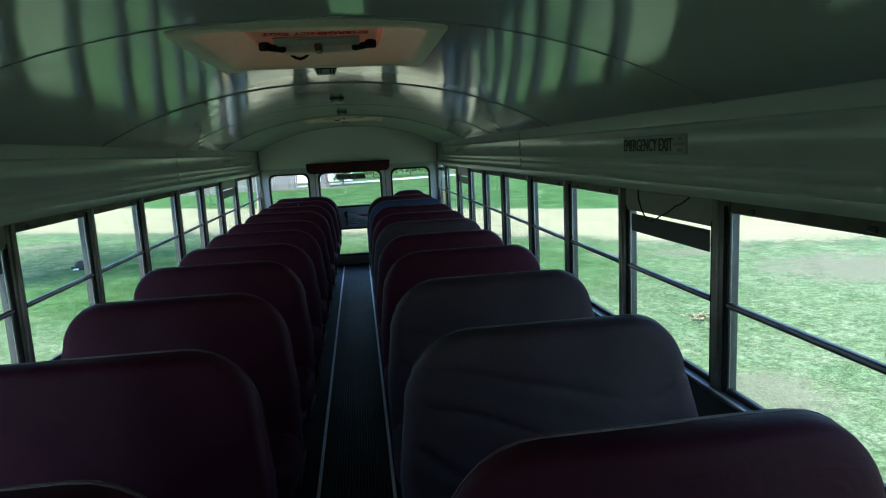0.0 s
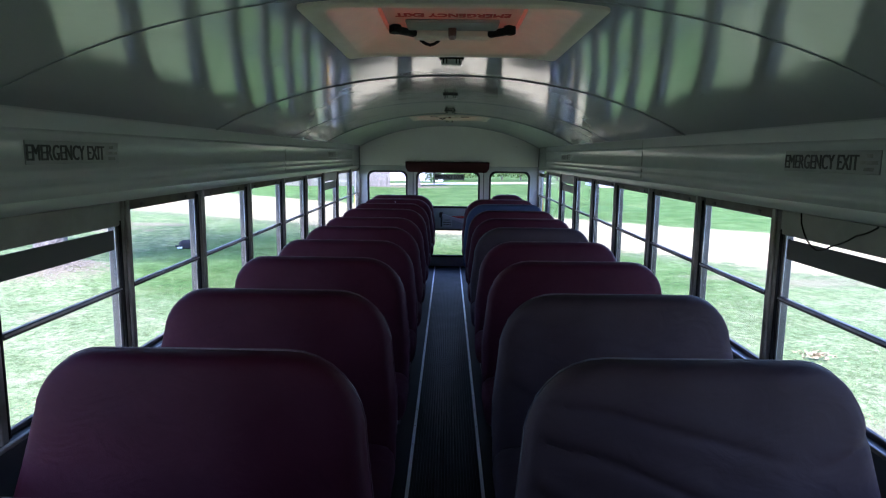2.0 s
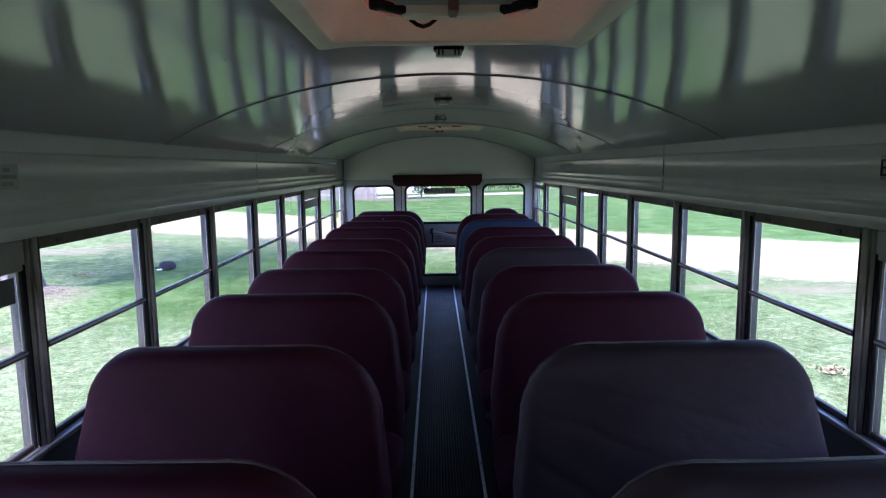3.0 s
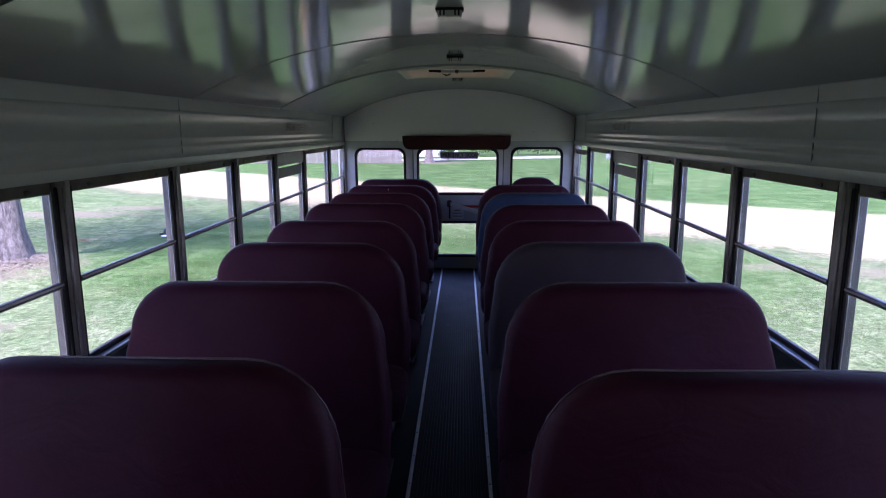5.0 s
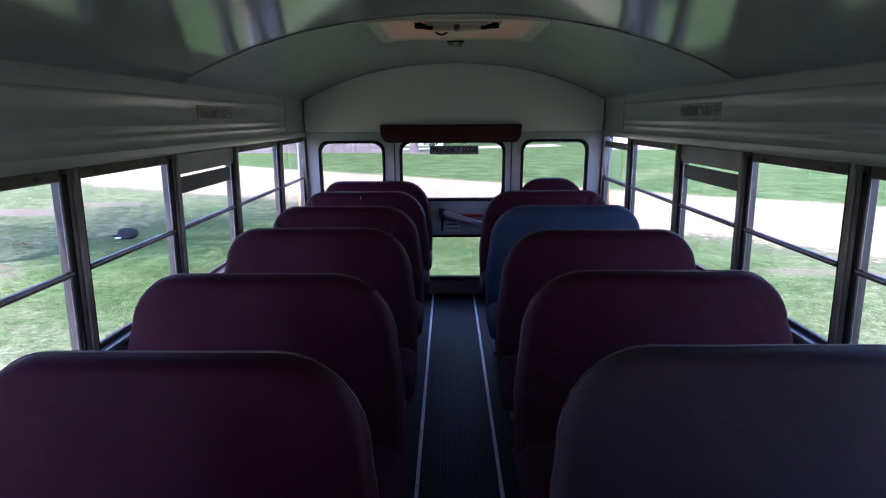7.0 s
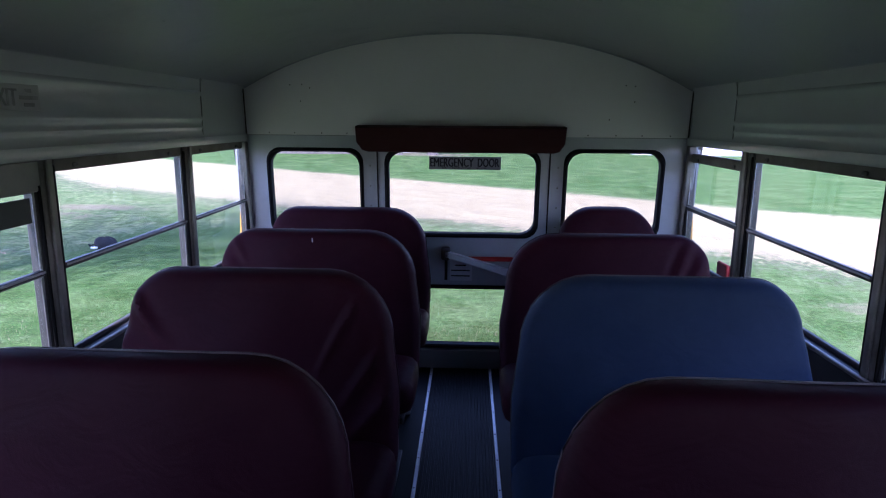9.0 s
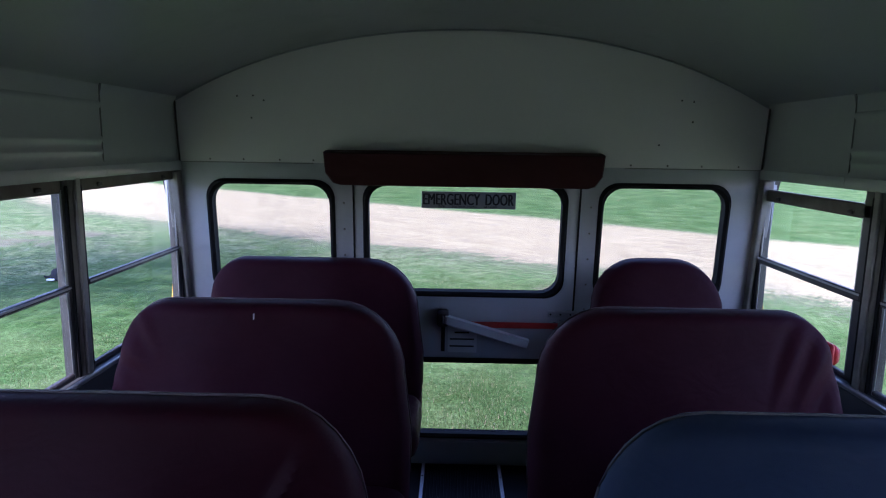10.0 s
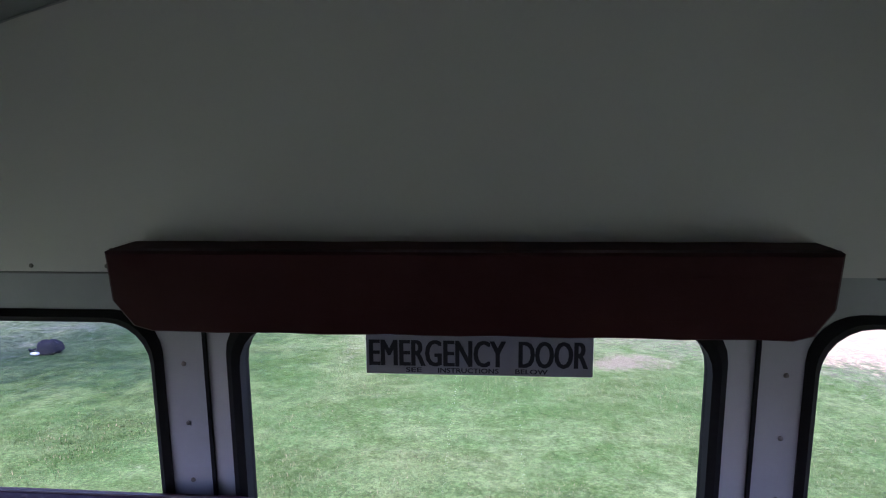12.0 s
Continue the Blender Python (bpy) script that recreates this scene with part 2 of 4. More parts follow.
    verge = g.math("MULTIPLY", g.remap(g.math("ABSOLUTE", near), 0.3, 1.5, 1, 0, True), g.remap(pebble, 0.47, 0.57))
    col = g.mix(g.math("MULTIPLY", verge, 0.75), col, (0.115, 0.10, 0.075))
    col = g.mix(drive, col, (0.45, 0.42, 0.39))
    h = g.math("ADD", g.math("MULTIPLY", tuft, 0.6), g.math("MULTIPLY", fine, 0.6))
    return g.done(col, 0.9, 0.0, g.bump(h, 0.6, 0.02), 0.04)


def blade_mat():
    """Thin blades, lit like the turf that they stand in."""
    g = Graph("grass_blade")
    rnd = g.node("ShaderNodeNewGeometry").outputs["Random Per Island"]
    blotch = g.noise(g.pos(), 0.8, 6, 0.7)
    col = g.mix(g.remap(rnd, 0.0, 0.85), (0.036, 0.084, 0.021), (0.098, 0.142, 0.050))
    col = g.mix(g.math("MULTIPLY", g.remap(blotch, 0.42, 0.7), 0.5), col, (0.115, 0.135, 0.045))
    col = g.mix(g.remap(rnd, 0.88, 0.9), col, (0.26, 0.23, 0.14))
    up = g.node("ShaderNodeCombineXYZ")
    up.inputs[2].default_value = 1.0
    return g.done(col, 0.8, 0.0, up.outputs[0], 0.03)


def bark_mat():
    g = Graph("bark")
    p = g.coord()
    ridge = g.noise(g.scaled(p, 1.0, 1.0, 0.22), 22, 6, 0.7, 0.8)
    col = g.mix(g.remap(ridge, 0.35, 0.65), (0.055, 0.045, 0.04), (0.23, 0.20, 0.18))
    return g.done(col, 0.9, 0.0, g.bump(ridge, 1.0, 0.05))


def leaf_mat():
    g = Graph("leaf")
    rnd = g.node("ShaderNodeNewGeometry").outputs["Random Per Island"]
    return g.done(g.mix(rnd, (0.035, 0.085, 0.02), (0.10, 0.16, 0.04)), 0.55, 0.0, None, 0.3)


def wood_mat():
    g = Graph("weathered_wood")
    p = g.pos()
    grainy = g.noise(g.scaled(p, 6.0, 6.0, 0.4), 8, 5, 0.65)
    rnd = g.node("ShaderNodeNewGeometry").outputs["Random Per Island"]
    col = g.mix(grainy, (0.13, 0.115, 0.10), (0.23, 0.21, 0.19))
    col = g.mix(g.math("MULTIPLY", rnd, 0.6), col, (0.10, 0.09, 0.08))
    return g.done(col, 0.85, 0.0, g.bump(grainy, 0.4, 0.01))


M_CEIL = ceiling_paint()
M_WALL = surface("cream_wall_paint", (0.462, 0.475, 0.472), 0.22, worn=(0.33, 0.345, 0.335), scale=3.0, amount=0.25, relief=0.06, spec=0.6)
M_REAR = surface("rear_wall_paint", (0.68, 0.66, 0.645), 0.45, worn=(0.57, 0.545, 0.515), scale=2.2, amount=0.3, relief=0.08)
# darker than the door's paint, with shade round the rear windows put in
M_PILLAR = surface("shaded_pillar_paint", (0.40, 0.415, 0.44), 0.42, worn=(0.27, 0.28, 0.30), scale=5, amount=0.4)
M_FADED_WALL = surface("panel_gap", (0.22, 0.22, 0.21), 0.5, scale=8, amount=0.4)
M_DOOR = surface("door_paint", (0.52, 0.54, 0.57), 0.40, worn=(0.36, 0.37, 0.39), scale=5, amount=0.3)
# grey paint taken near black: the shade below the windows is in the colour
M_LOWER = surface("shaded_lower_paint", (0.055, 0.058, 0.06), 0.45, worn=(0.03, 0.03, 0.03), scale=5, amount=0.4)
M_ALU = surface("brushed_aluminium", (0.52, 0.53, 0.54), 0.38, metal=0.85, worn=(0.28, 0.27, 0.26), scale=9, amount=0.5, grain=260)
M_BRIGHT = surface("bright_aluminium", (0.74, 0.74, 0.76), 0.30, metal=0.25, worn=(0.5, 0.5, 0.5), scale=22, amount=0.55)
M_POST = surface("painted_post", (0.26, 0.25, 0.23), 0.40, metal=0.1, worn=(0.085, 0.068, 0.054), scale=7, amount=0.7)
M_FILLER = surface("filler_panel_paint", (0.27, 0.262, 0.24), 0.4, worn=(0.15, 0.135, 0.115), scale=6, amount=0.5)
M_RAIL = surface("rusty_top_rail", (0.115, 0.10, 0.085), 0.5, metal=0.1, worn=(0.06, 0.038, 0.026), scale=11, amount=0.7)
M_BRONZE = surface("dull_bronze_aluminium", (0.075, 0.075, 0.075), 0.45, metal=0.4, worn=(0.045, 0.04, 0.035), scale=9, amount=0.5)
M_BLACK = surface("black_rubber", (0.010, 0.010, 0.011), 0.75, worn=(0.02, 0.02, 0.02), scale=10, amount=0.4, spec=0.12)
M_DARK = surface("dark_tint_strip", (0.035, 0.042, 0.04), 0.45, worn=(0.06, 0.065, 0.06), scale=12, amount=0.4)
M_STEEL = surface("dark_steel", (0.06, 0.06, 0.065), 0.5, metal=0.6, worn=(0.12, 0.08, 0.06), scale=14, amount=0.4)
M_YELLOW = surface("school_bus_yellow", (0.62, 0.30, 0.02), 0.3, worn=(0.5, 0.24, 0.03), scale=4, amount=0.3)
M_MAROON = vinyl("maroon_vinyl", (0.030, 0.0038, 0.0090), (0.050, 0.0105, 0.0175))
M_PAD = vinyl("brown_vinyl", (0.052, 0.0145, 0.017), (0.088, 0.032, 0.034))
M_GREY = vinyl("grey_vinyl", (0.033, 0.0215, 0.0235), (0.050, 0.0345, 0.036))
M_BLUE = vinyl("blue_vinyl", (0.024, 0.039, 0.078), (0.042, 0.060, 0.102))
M_PIPE = surface("vinyl_piping", (0.035, 0.010, 0.014), 0.42, worn=(0.14, 0.10, 0.10), scale=14, amount=0.6)
M_PIPE_GREY = surface("grey_piping", (0.035, 0.034, 0.037), 0.45, worn=(0.12, 0.115, 0.11), scale=14, amount=0.6)
M_GLASS = glass_pane()
M_TINTED = glass_pane("tinted_rear_glass", (0.83, 0.845, 0.83), (0.77, 0.78, 0.77))
M_HATCH = hatch_plastic("cream_plastic", 0.0, (0.7, 0.55, 0.40), (0.65, 0.5, 0.36), (0.74, 0.67, 0.57))
M_RED = surface("red_paint", (0.55, 0.035, 0.025), 0.4, worn=(0.35, 0.03, 0.02), scale=12, amount=0.35)
M_REDGLOW = hatch_plastic("red_fibreglass", 0.62, (0.80, 0.34, 0.24), (0.70, 0.28, 0.19), (0.5, 0.12, 0.07))
M_PINK = hatch_plastic("pink_liner", 0.26, (0.80, 0.62, 0.52), (0.74, 0.55, 0.46), (0.70, 0.60, 0.54))
M_RECESS = hatch_plastic("hatch_recess", 0.06, (0.88, 0.78, 0.62), (0.80, 0.70, 0.54), (0.80, 0.74, 0.64))
M_BROWN = surface("brown_plastic", (0.12, 0.045, 0.03), 0.4, scale=20, amount=0.3)
M_FLOOR = rubber_floor()
M_SIGN = surface("sign_plate", (0.30, 0.31, 0.30), 0.45, worn=(0.2, 0.2, 0.2), scale=18, amount=0.4)
M_SIGN_DARK = backlit_film()
M_FADED = surface("faded_plate", (0.36, 0.36, 0.34), 0.45, worn=(0.26, 0.26, 0.24), scale=18, amount=0.5)
M_FADED_INK = surface("faded_ink", (0.13, 0.13, 0.12), 0.5, worn=(0.30, 0.30, 0.28), scale=30, amount=0.8)
M_INK = surface("black_ink", (0.012, 0.012, 0.013), 0.5, scale=20, amount=0.2)
M_REDINK = surface("red_ink", (0.35, 0.02, 0.02), 0.5, scale=20, amount=0.2)
M_WHITE = surface("white_metal", (0.74, 0.75, 0.78), 0.4, worn=(0.5, 0.5, 0.5), scale=10, amount=0.3)
M_LENS = surface("lamp_lens", (0.45, 0.45, 0.43), 0.25, worn=(0.3, 0.28, 0.24), scale=30, amount=0.3)
M_BLADE, M_BARK, M_LEAF, M_WOOD, M_GROUND = blade_mat(), bark_mat(), leaf_mat(), wood_mat(), ground_mat()
M_DRY = surface("dry_leaf", (0.30, 0.235, 0.14), 0.8, worn=(0.19, 0.14, 0.085), scale=20, amount=0.5)
M_MULCH = surface("grey_mulch", (0.22, 0.185, 0.15), 0.9, worn=(0.12, 0.10, 0.08), scale=14, amount=0.6)
M_CLOTH = surface("black_cloth", (0.007, 0.008, 0.012), 0.85, worn=(0.014, 0.015, 0.02), scale=14, amount=0.5)
M_PALE = surface("pale_siding", (0.55, 0.54, 0.62), 0.7, worn=(0.45, 0.44, 0.5), scale=1.5, amount=0.3, grain=20)


# ---- mesh helpers ----
def mesh_of(bm, name, mat, smooth=True):
    bmesh.ops.recalc_face_normals(bm, faces=bm.faces)
    me = bpy.data.meshes.new(name)
    bm.to_mesh(me)
    bm.free()
    if smooth:
        me.polygons.foreach_set("use_smooth", [True] * len(me.polygons))
        me.set_sharp_from_angle(angle=radians(38))
    me.materials.append(mat)
    return me


def part(name, bm, material, parent=None, label="", smooth=True):
    """One mesh object under a thing or a part."""
    ob = new(name, mesh_of(bm, name, material, smooth))
    if parent is not None:
        ob.parent = parent
    if label:
        ob["label"] = label
    return ob


def thing(name, label, category, group="", kind="", at=(0, 0, 0)):
    ob = tagged(new(name), label, category, group, kind)
    ob.empty_display_size = 0.05
    ob.location = at
    return ob


def box(bm, lo, hi, c=0.004):
    """A box with chamfered edges."""
    lo, hi = Vector(lo), Vector(hi)
    c = min(c, 0.45 * min(hi - lo))
    v = {}
    for s in [(a, b, d) for a in (0, 1) for b in (0, 1) for d in (0, 1)]:
        for ax in range(3):
            p = [0, 0, 0]
            for k in range(3):
                edge = hi[k] if s[k] else lo[k]
                p[k] = edge if k == ax else edge + (-c if s[k] else c)
            v[s, ax] = bm.verts.new(p)
    for ax in range(3):
        a, b = [k for k in range(3) if k != ax]
        for side in (0, 1):
            ring = []
            for i, j in ((0, 0), (1, 0), (1, 1), (0, 1)):
                s = [0, 0, 0]
                s[ax], s[a], s[b] = side, i, j
                ring.append(v[tuple(s), ax])
            bm.faces.new(ring)
        for i in (0, 1):
            for j in (0, 1):
                s0, s1 = [0, 0, 0], [0, 0, 0]
                s0[a] = s1[a] = i
                s0[b] = s1[b] = j
                s1[ax] = 1
                bm.faces.new((v[tuple(s0), a], v[tuple(s1), a], v[tuple(s1), b], v[tuple(s0), b]))
    for s in {k[0] for k in v}:
        bm.faces.new([v[s, ax] for ax in range(3)])


def boxes(*items, c=0.004):
    bm = bmesh.new()
    for lo, hi in items:
        box(bm, lo, hi, c)
    return bm


def loft(bm, rings, close=True, cap=False):
    """Skin a row of rings of equal count."""
    rows = [[bm.verts.new(p) for p in ring] for ring in rings]
    n = len(rows[0])
    for a, b in zip(rows, rows[1:]):
        for i in range(n if close else n - 1):
            j = (i + 1) % n
            bm.faces.new((a[i], a[j], b[j], b[i]))
    if cap:
        bm.faces.new(rows[0])
        bm.faces.new(rows[-1])
    return rows


def tube(bm, points, r, sides=6, close=False):
    pts = [Vector(p) for p in points]
    n, rings = len(pts), []
    for i, p in enumerate(pts):
        a = pts[(i - 1) % n] if close or i else p
        b = pts[(i + 1) % n] if close or i < n - 1 else p
        d = (b - a).normalized()
        u = d.cross(Vector((0.31, 0.2, 0.93)) if abs(d.z) < 0.9 else Vector((1, 0.1, 0))).normalized()
        w = d.cross(u)
        rings.append([p + r * (math.cos(k * math.tau / sides) * u + math.sin(k * math.tau / sides) * w) for k in range(sides)])
    if close:
        rings.append(rings[0])
    loft(bm, rings, cap=not close)


def round_rect(x0, z0, x1, z1, r, n=7):
    out = []
    for cx, cz, a0 in ((x1 - r, z1 - r, 0), (x0 + r, z1 - r, 90), (x0 + r, z0 + r, 180), (x1 - r, z0 + r, 270)):
        for k in range(n):
            a = radians(a0 + 90 * k / (n - 1))
            out.append((cx + r * math.cos(a), cz + r * math.sin(a)))
    return out


def holed_plate(outline, holes, y0, y1):
    """A plate in the x-z plane with openings right through it, from y0 to y1."""
    bm = bmesh.new()
    edges = []
    for loop in (outline, *holes):
        vs = [bm.verts.new((x, y0, z)) for x, z in loop]
        edges += [bm.edges.new((a, b)) for a, b in zip(vs, vs[1:] + vs[:1])]
    bmesh.ops.triangle_fill(bm, use_beauty=True, use_dissolve=False, edges=edges, normal=(0, -1, 0))
    faces = bm.faces[:]
    made = bmesh.ops.extrude_face_region(bm, geom=faces)
    bmesh.ops.translate(bm, vec=(0, y1 - y0, 0), verts=[v for v in made["geom"] if isinstance(v, bmesh.types.BMVert)])
    return bm


def gasket(outer, inner, y0, y1):
    """A rounded rubber ring between two loops in the x-z plane."""
    bm = bmesh.new()
    mid = [((a + c) / 2, (b + d) / 2) for (a, b), (c, d) in zip(outer, inner)]
    rings = [[(x, y1, z) for x, z in outer], [(x, y0 + 0.004, z) for x, z in outer], [(x, y0 - 0.004, z) for x, z in mid],
             [(x, y0 + 0.004, z) for x, z in inner], [(x, y1, z) for x, z in inner]]
    loft(bm, rings + rings[:1])
    return bm


def scaled_ring(loop, s, c):
    return [(c[0] + (a - c[0]) * s, c[1] + (b - c[1]) * s) for a, b in loop]


def words(text, w, h, matrix, mat, parent, name="lettering", thick=0.0006):
    """Raised lettering as a mesh, w wide and h high."""
    cu = bpy.data.curves.new("text", "FONT")
    cu.body, cu.size, cu.extrude, cu.resolution_u = text, 1.0, 0.02, 3
    ob = new("text", cu)
    me = bpy.data.meshes.new_from_object(ob.evaluated_get(bpy.context.evaluated_depsgraph_get()))
    bpy.data.objects.remove(ob)
    me.name = name
    me.materials.clear()
    me.materials.append(mat)
    co = np.array([v.co for v in me.vertices])
    lo, hi = co.min(0), co.max(0)
    mid = (lo + hi) / 2
    me.transform(matrix @ Matrix.Diagonal((w / (hi[0] - lo[0]), h / (hi[1] - lo[1]), thick / 0.02, 1)) @ Matrix.Translation((-mid[0], -mid[1], 0)))
    bm = bmesh.new()
    for k in (-1, 0, 1):
        extra = me.copy()
        extra.transform(Matrix.Translation(matrix.to_3x3() @ Vector((k * 0.035 * h, 0, 0.00005 * k))))
        bm.from_mesh(extra)
        bpy.data.meshes.remove(extra)
    bm.to_mesh(me)
    bm.free()
    out = new(name, me)
    out.parent = parent
    return out


def facing(p, right, up):
    r, u = Vector(right), Vector(up)
    n = r.cross(u)
    return Matrix.Translation(p) @ Matrix((r, u, n)).transposed().to_4x4()


# ---- the bus: main sizes ----
W = 1.13            # inner face of the side walls
FRONT, REAR = -9.6, 0.0
SILL, WTOP, HEAD = 0.69, 1.225, 1.262
LEAN = pose(0, 0.013, 0, 5.0)  # the rear end leans into the bus
POSTS = [-8.78, -8.08, -7.37, -6.67, -5.985, -5.295, -4.595, -3.85, -3.15, -2.443, -1.715, -0.82]


def arch(x):
    return 1.796 - 0.17 * x * x - 0.035 * x ** 4


XS = [-1.10 + 2.20 * i / 32 for i in range(33)]
ARCH = [(x, arch(x)) for x in XS]
SEAMS = [-8.08, -6.665, -5.12, -3.68, -2.375]

# ceiling with its lap seams and rivets; two hatch openings
HATCHES = [(-6.60, -5.84), (-2.31, -1.68)]
HX = 0.345


def ceiling():
    bm = bmesh.new()
    xs = sorted(set(XS + [-HX, HX]))
    ys = sorted({FRONT, REAR, *[y for h in HATCHES for y in h], *SEAMS, *[s + 0.0005 for s in SEAMS]})
    fine = []
    for a, b in zip(ys, ys[1:]):
        n = max(1, int((b - a) / 0.25))
        fine += [a + (b - a) * k / n for k in range(n)]
    fine.append(REAR)
    low = lambda y: 0.0025 * (sum(y > s for s in SEAMS) % 2)
    grid = [[bm.verts.new((x, y, arch(x) - low(y))) for x in xs] for y in fine]
    for i in range(len(fine) - 1):
        for j in range(len(xs) - 1):
            mx, my = (xs[j] + xs[j + 1]) / 2, (fine[i] + fine[i + 1]) / 2
            if abs(mx) < HX and any(a < my < b for a, b in HATCHES):
                continue
            bm.faces.new((grid[i][j], grid[i][j + 1], grid[i + 1][j + 1], grid[i + 1][j]))
    for y in (-7.4, -5.9, -4.4, -3.0, -1.5):  # single screws in the panels
        for k in (-0.86, -0.6, -0.42, 0.42, 0.6, 0.86):
            top = bm.verts.new((k, y, arch(k) - 0.006))
            ring = [bm.verts.new((k + 0.009 * math.cos(a), y + 0.009 * math.sin(a), arch(k) - 0.0026)) for a in (0, 1.05, 2.1, 3.14, 4.19, 5.24)]
            for a, b in zip(ring, ring[1:] + ring[:1]):
                bm.faces.new((top, a, b))
    for s in SEAMS:  # rivet heads in two rows, and the lapped edge
        for row in (-0.02,):
            k = -1.06
            while k < 1.07:
                y, z = s + row, arch(k) - 0.001
                top = bm.verts.new((k, y, z - 0.003))
                ring = [bm.verts.new((k + 0.005 * math.cos(a), y + 0.005 * math.sin(a), z)) for a in (0, 1.26, 2.51, 3.77, 5.03)]
                for a, b in zip(ring, ring[1:] + ring[:1]):
                    bm.faces.new((top, a, b))
                k += 0.055
        edge = [(x, arch(x) - 0.0015) for x in XS]
        loft(bm, [[(x, s + dy, z - dz) for x, z in edge] for dy, dz in ((-0.006, 0), (-0.006, 0.004), (0.004, 0.004), (0.004, 0))], close=False)
    ob = new("ceiling", mesh_of(bm, "ceiling", M_CEIL))
    ob.data.flip_normals() if ob.data.polygons[0].normal.z > 0 else None
    return tagged(ob, "glossy pale green painted steel ceiling with riveted lap seams", "ceiling", kind="structure")


ceiling()

# outer roof shell above the ceiling
bm = bmesh.new()
loft(bm, [[(x * 1.095, y, arch(x) + 0.07) for x in XS] for y in (FRONT - 0.05, -6.62)], close=False)


def roof_strip(y0, y1, hole):
    for a, b in zip(XS, XS[1:]):
        if hole and abs((a + b) / 2) < HX:
            continue
        bm.faces.new([bm.verts.new((x * 1.095, y, arch(x) + 0.07)) for x, y in ((a, y0), (b, y0), (b, y1), (a, y1))])


roof_strip(-6.62, -5.82, True)
roof_strip(-5.82, -2.33, False)
roof_strip(-2.33, -1.66, True)
roof_strip(-1.66, 0.08, False)
tagged(part("roof_skin", bm, M_YELLOW), "yellow painted steel bus roof", "roof", kind="structure")


def T(v):
    """Depth into the side wall, which is thin."""
    return v if v < 1.126 else 1.126 + 0.55 * (v - 1.126)


def side_wall(s, name):
    """Header panel, window posts, lower wall and outer skin of one side; s is -1 or 1."""
    root = thing(name, "pale green painted bus side wall with aluminium window posts", "wall", kind="structure")
    prof = [(1.098, 1.545), (1.112, 1.549), (1.124, 1.536), (1.127, 1.488), (1.1222, 1.482), (1.1222, 1.472), (1.127, 1.465), (1.127, 1.385), (1.1222, 1.379),
            (1.1222, 1.369), (1.127, 1.362), (1.127, 1.347), (1.1236, 1.341), (1.1236, 1.335), (1.127, 1.329), (1.127, 1.315), (1.122, 1.303), (1.116, 1.296), (1.115, 1.270), (1.118, 1.262), (1.165, 1.260), (1.20, 1.262), (1.20, 1.55)]
    bm = bmesh.new()
    loft(bm, [[(s * T(x), y, z) for x, z in prof] for y in (FRONT, -0.64)], cap=True)
    part("header_panel", bm, M_WALL, root)
    prof = [(1.098, 1.556), (1.116, 1.536), (1.125, 1.50), (1.127, 1.44)] + prof[15:-1] + [(1.20, 1.56)]
    bm = bmesh.new()
    loft(bm, [[(s * T(x), y, z) for x, z in prof] for y in (-0.638, REAR - 0.004)], cap=True)
    part("header_panel", bm, M_WALL, root, "smooth end panel without ridges")
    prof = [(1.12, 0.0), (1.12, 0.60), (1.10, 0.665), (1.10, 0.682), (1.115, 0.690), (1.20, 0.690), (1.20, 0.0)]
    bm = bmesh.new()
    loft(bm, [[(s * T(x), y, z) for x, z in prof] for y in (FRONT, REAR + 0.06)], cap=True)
    part("lower_panel", bm, M_LOWER, root, "grey painted lower wall, darkened in colour for shade")
    a, b = sorted((s * T(1.098), s * T(1.112)))
    part("sill_strip", boxes(((a, FRONT, 0.684), (b, REAR - 0.01, 0.697)), c=0.003), M_POST, root, "worn painted sill edge")
    for y in POSTS:
        lo, hi = sorted((s * T(1.126), s * T(1.19)))
        part("post", boxes(((lo, y, SILL - 0.005), (hi, y + 0.052, HEAD + 0.004)), c=0.006), M_POST, root)
        f0, f1 = sorted((s * T(1.117), s * T(1.127)))
        part("post_cap", boxes(((f0, y + 0.012, SILL - 0.02), (f1, y + 0.04, HEAD + 0.02)), c=0.004), M_POST, root, "worn painted post cap")
    a, b = sorted((s * T(1.118), s * T(1.19)))
    bm = boxes(((a, -0.042, 0.0), (b, 0.0, HEAD + 0.004)), c=0.005)
    bm.transform(LEAN)
    part("post", bm, M_POST, root)
    bm = bmesh.new()
    a, b = sorted((s * T(1.202), s * T(1.222)))
    box(bm, (a, FRONT, -0.45), (b, 0.06, 0.672))
    box(bm, (a, FRONT, HEAD + 0.01), (b, 0.06, 1.60))
    pa, pb = sorted((s * T(1.191), s * T(1.205)))
    for y in POSTS:
        box(bm, (pa, y + 0.006, 0.672), (pb, y + 0.046, HEAD + 0.01))
    part("outer_skin", bm, M_YELLOW, root, "yellow painted outer skin")
    # curved corner pillar of the body, seen through the last window
    curve = [(0.655, -0.065), (0.72, -0.052), (0.80, -0.032), (0.93, -0.017), (1.05, -0.035), (1.15, -0.062), (1.25, -0.099), (1.28, -0.107)]
    bm = bmesh.new()
    loft(bm, [[(s * x, y, z) for x, y in ((1.169, yi), (1.200, yi), (1.212, 0.027), (1.169, 0.027))] for z, yi in curve], cap=True)
    part("corner_pillar", bm, M_BRONZE, root, "rusty dark corner pillar")
    bm = bmesh.new()
    loft(bm, [[(s * x, y, z) for x, y in ((1.196, yi - 0.002), (1.206, yi - 0.002), (1.206, yi + 0.01), (1.196, yi + 0.01))] for z, yi in curve[:4]], cap=True)
    part("pillar_edge", bm, M_YELLOW, root, "yellow painted pillar edge")
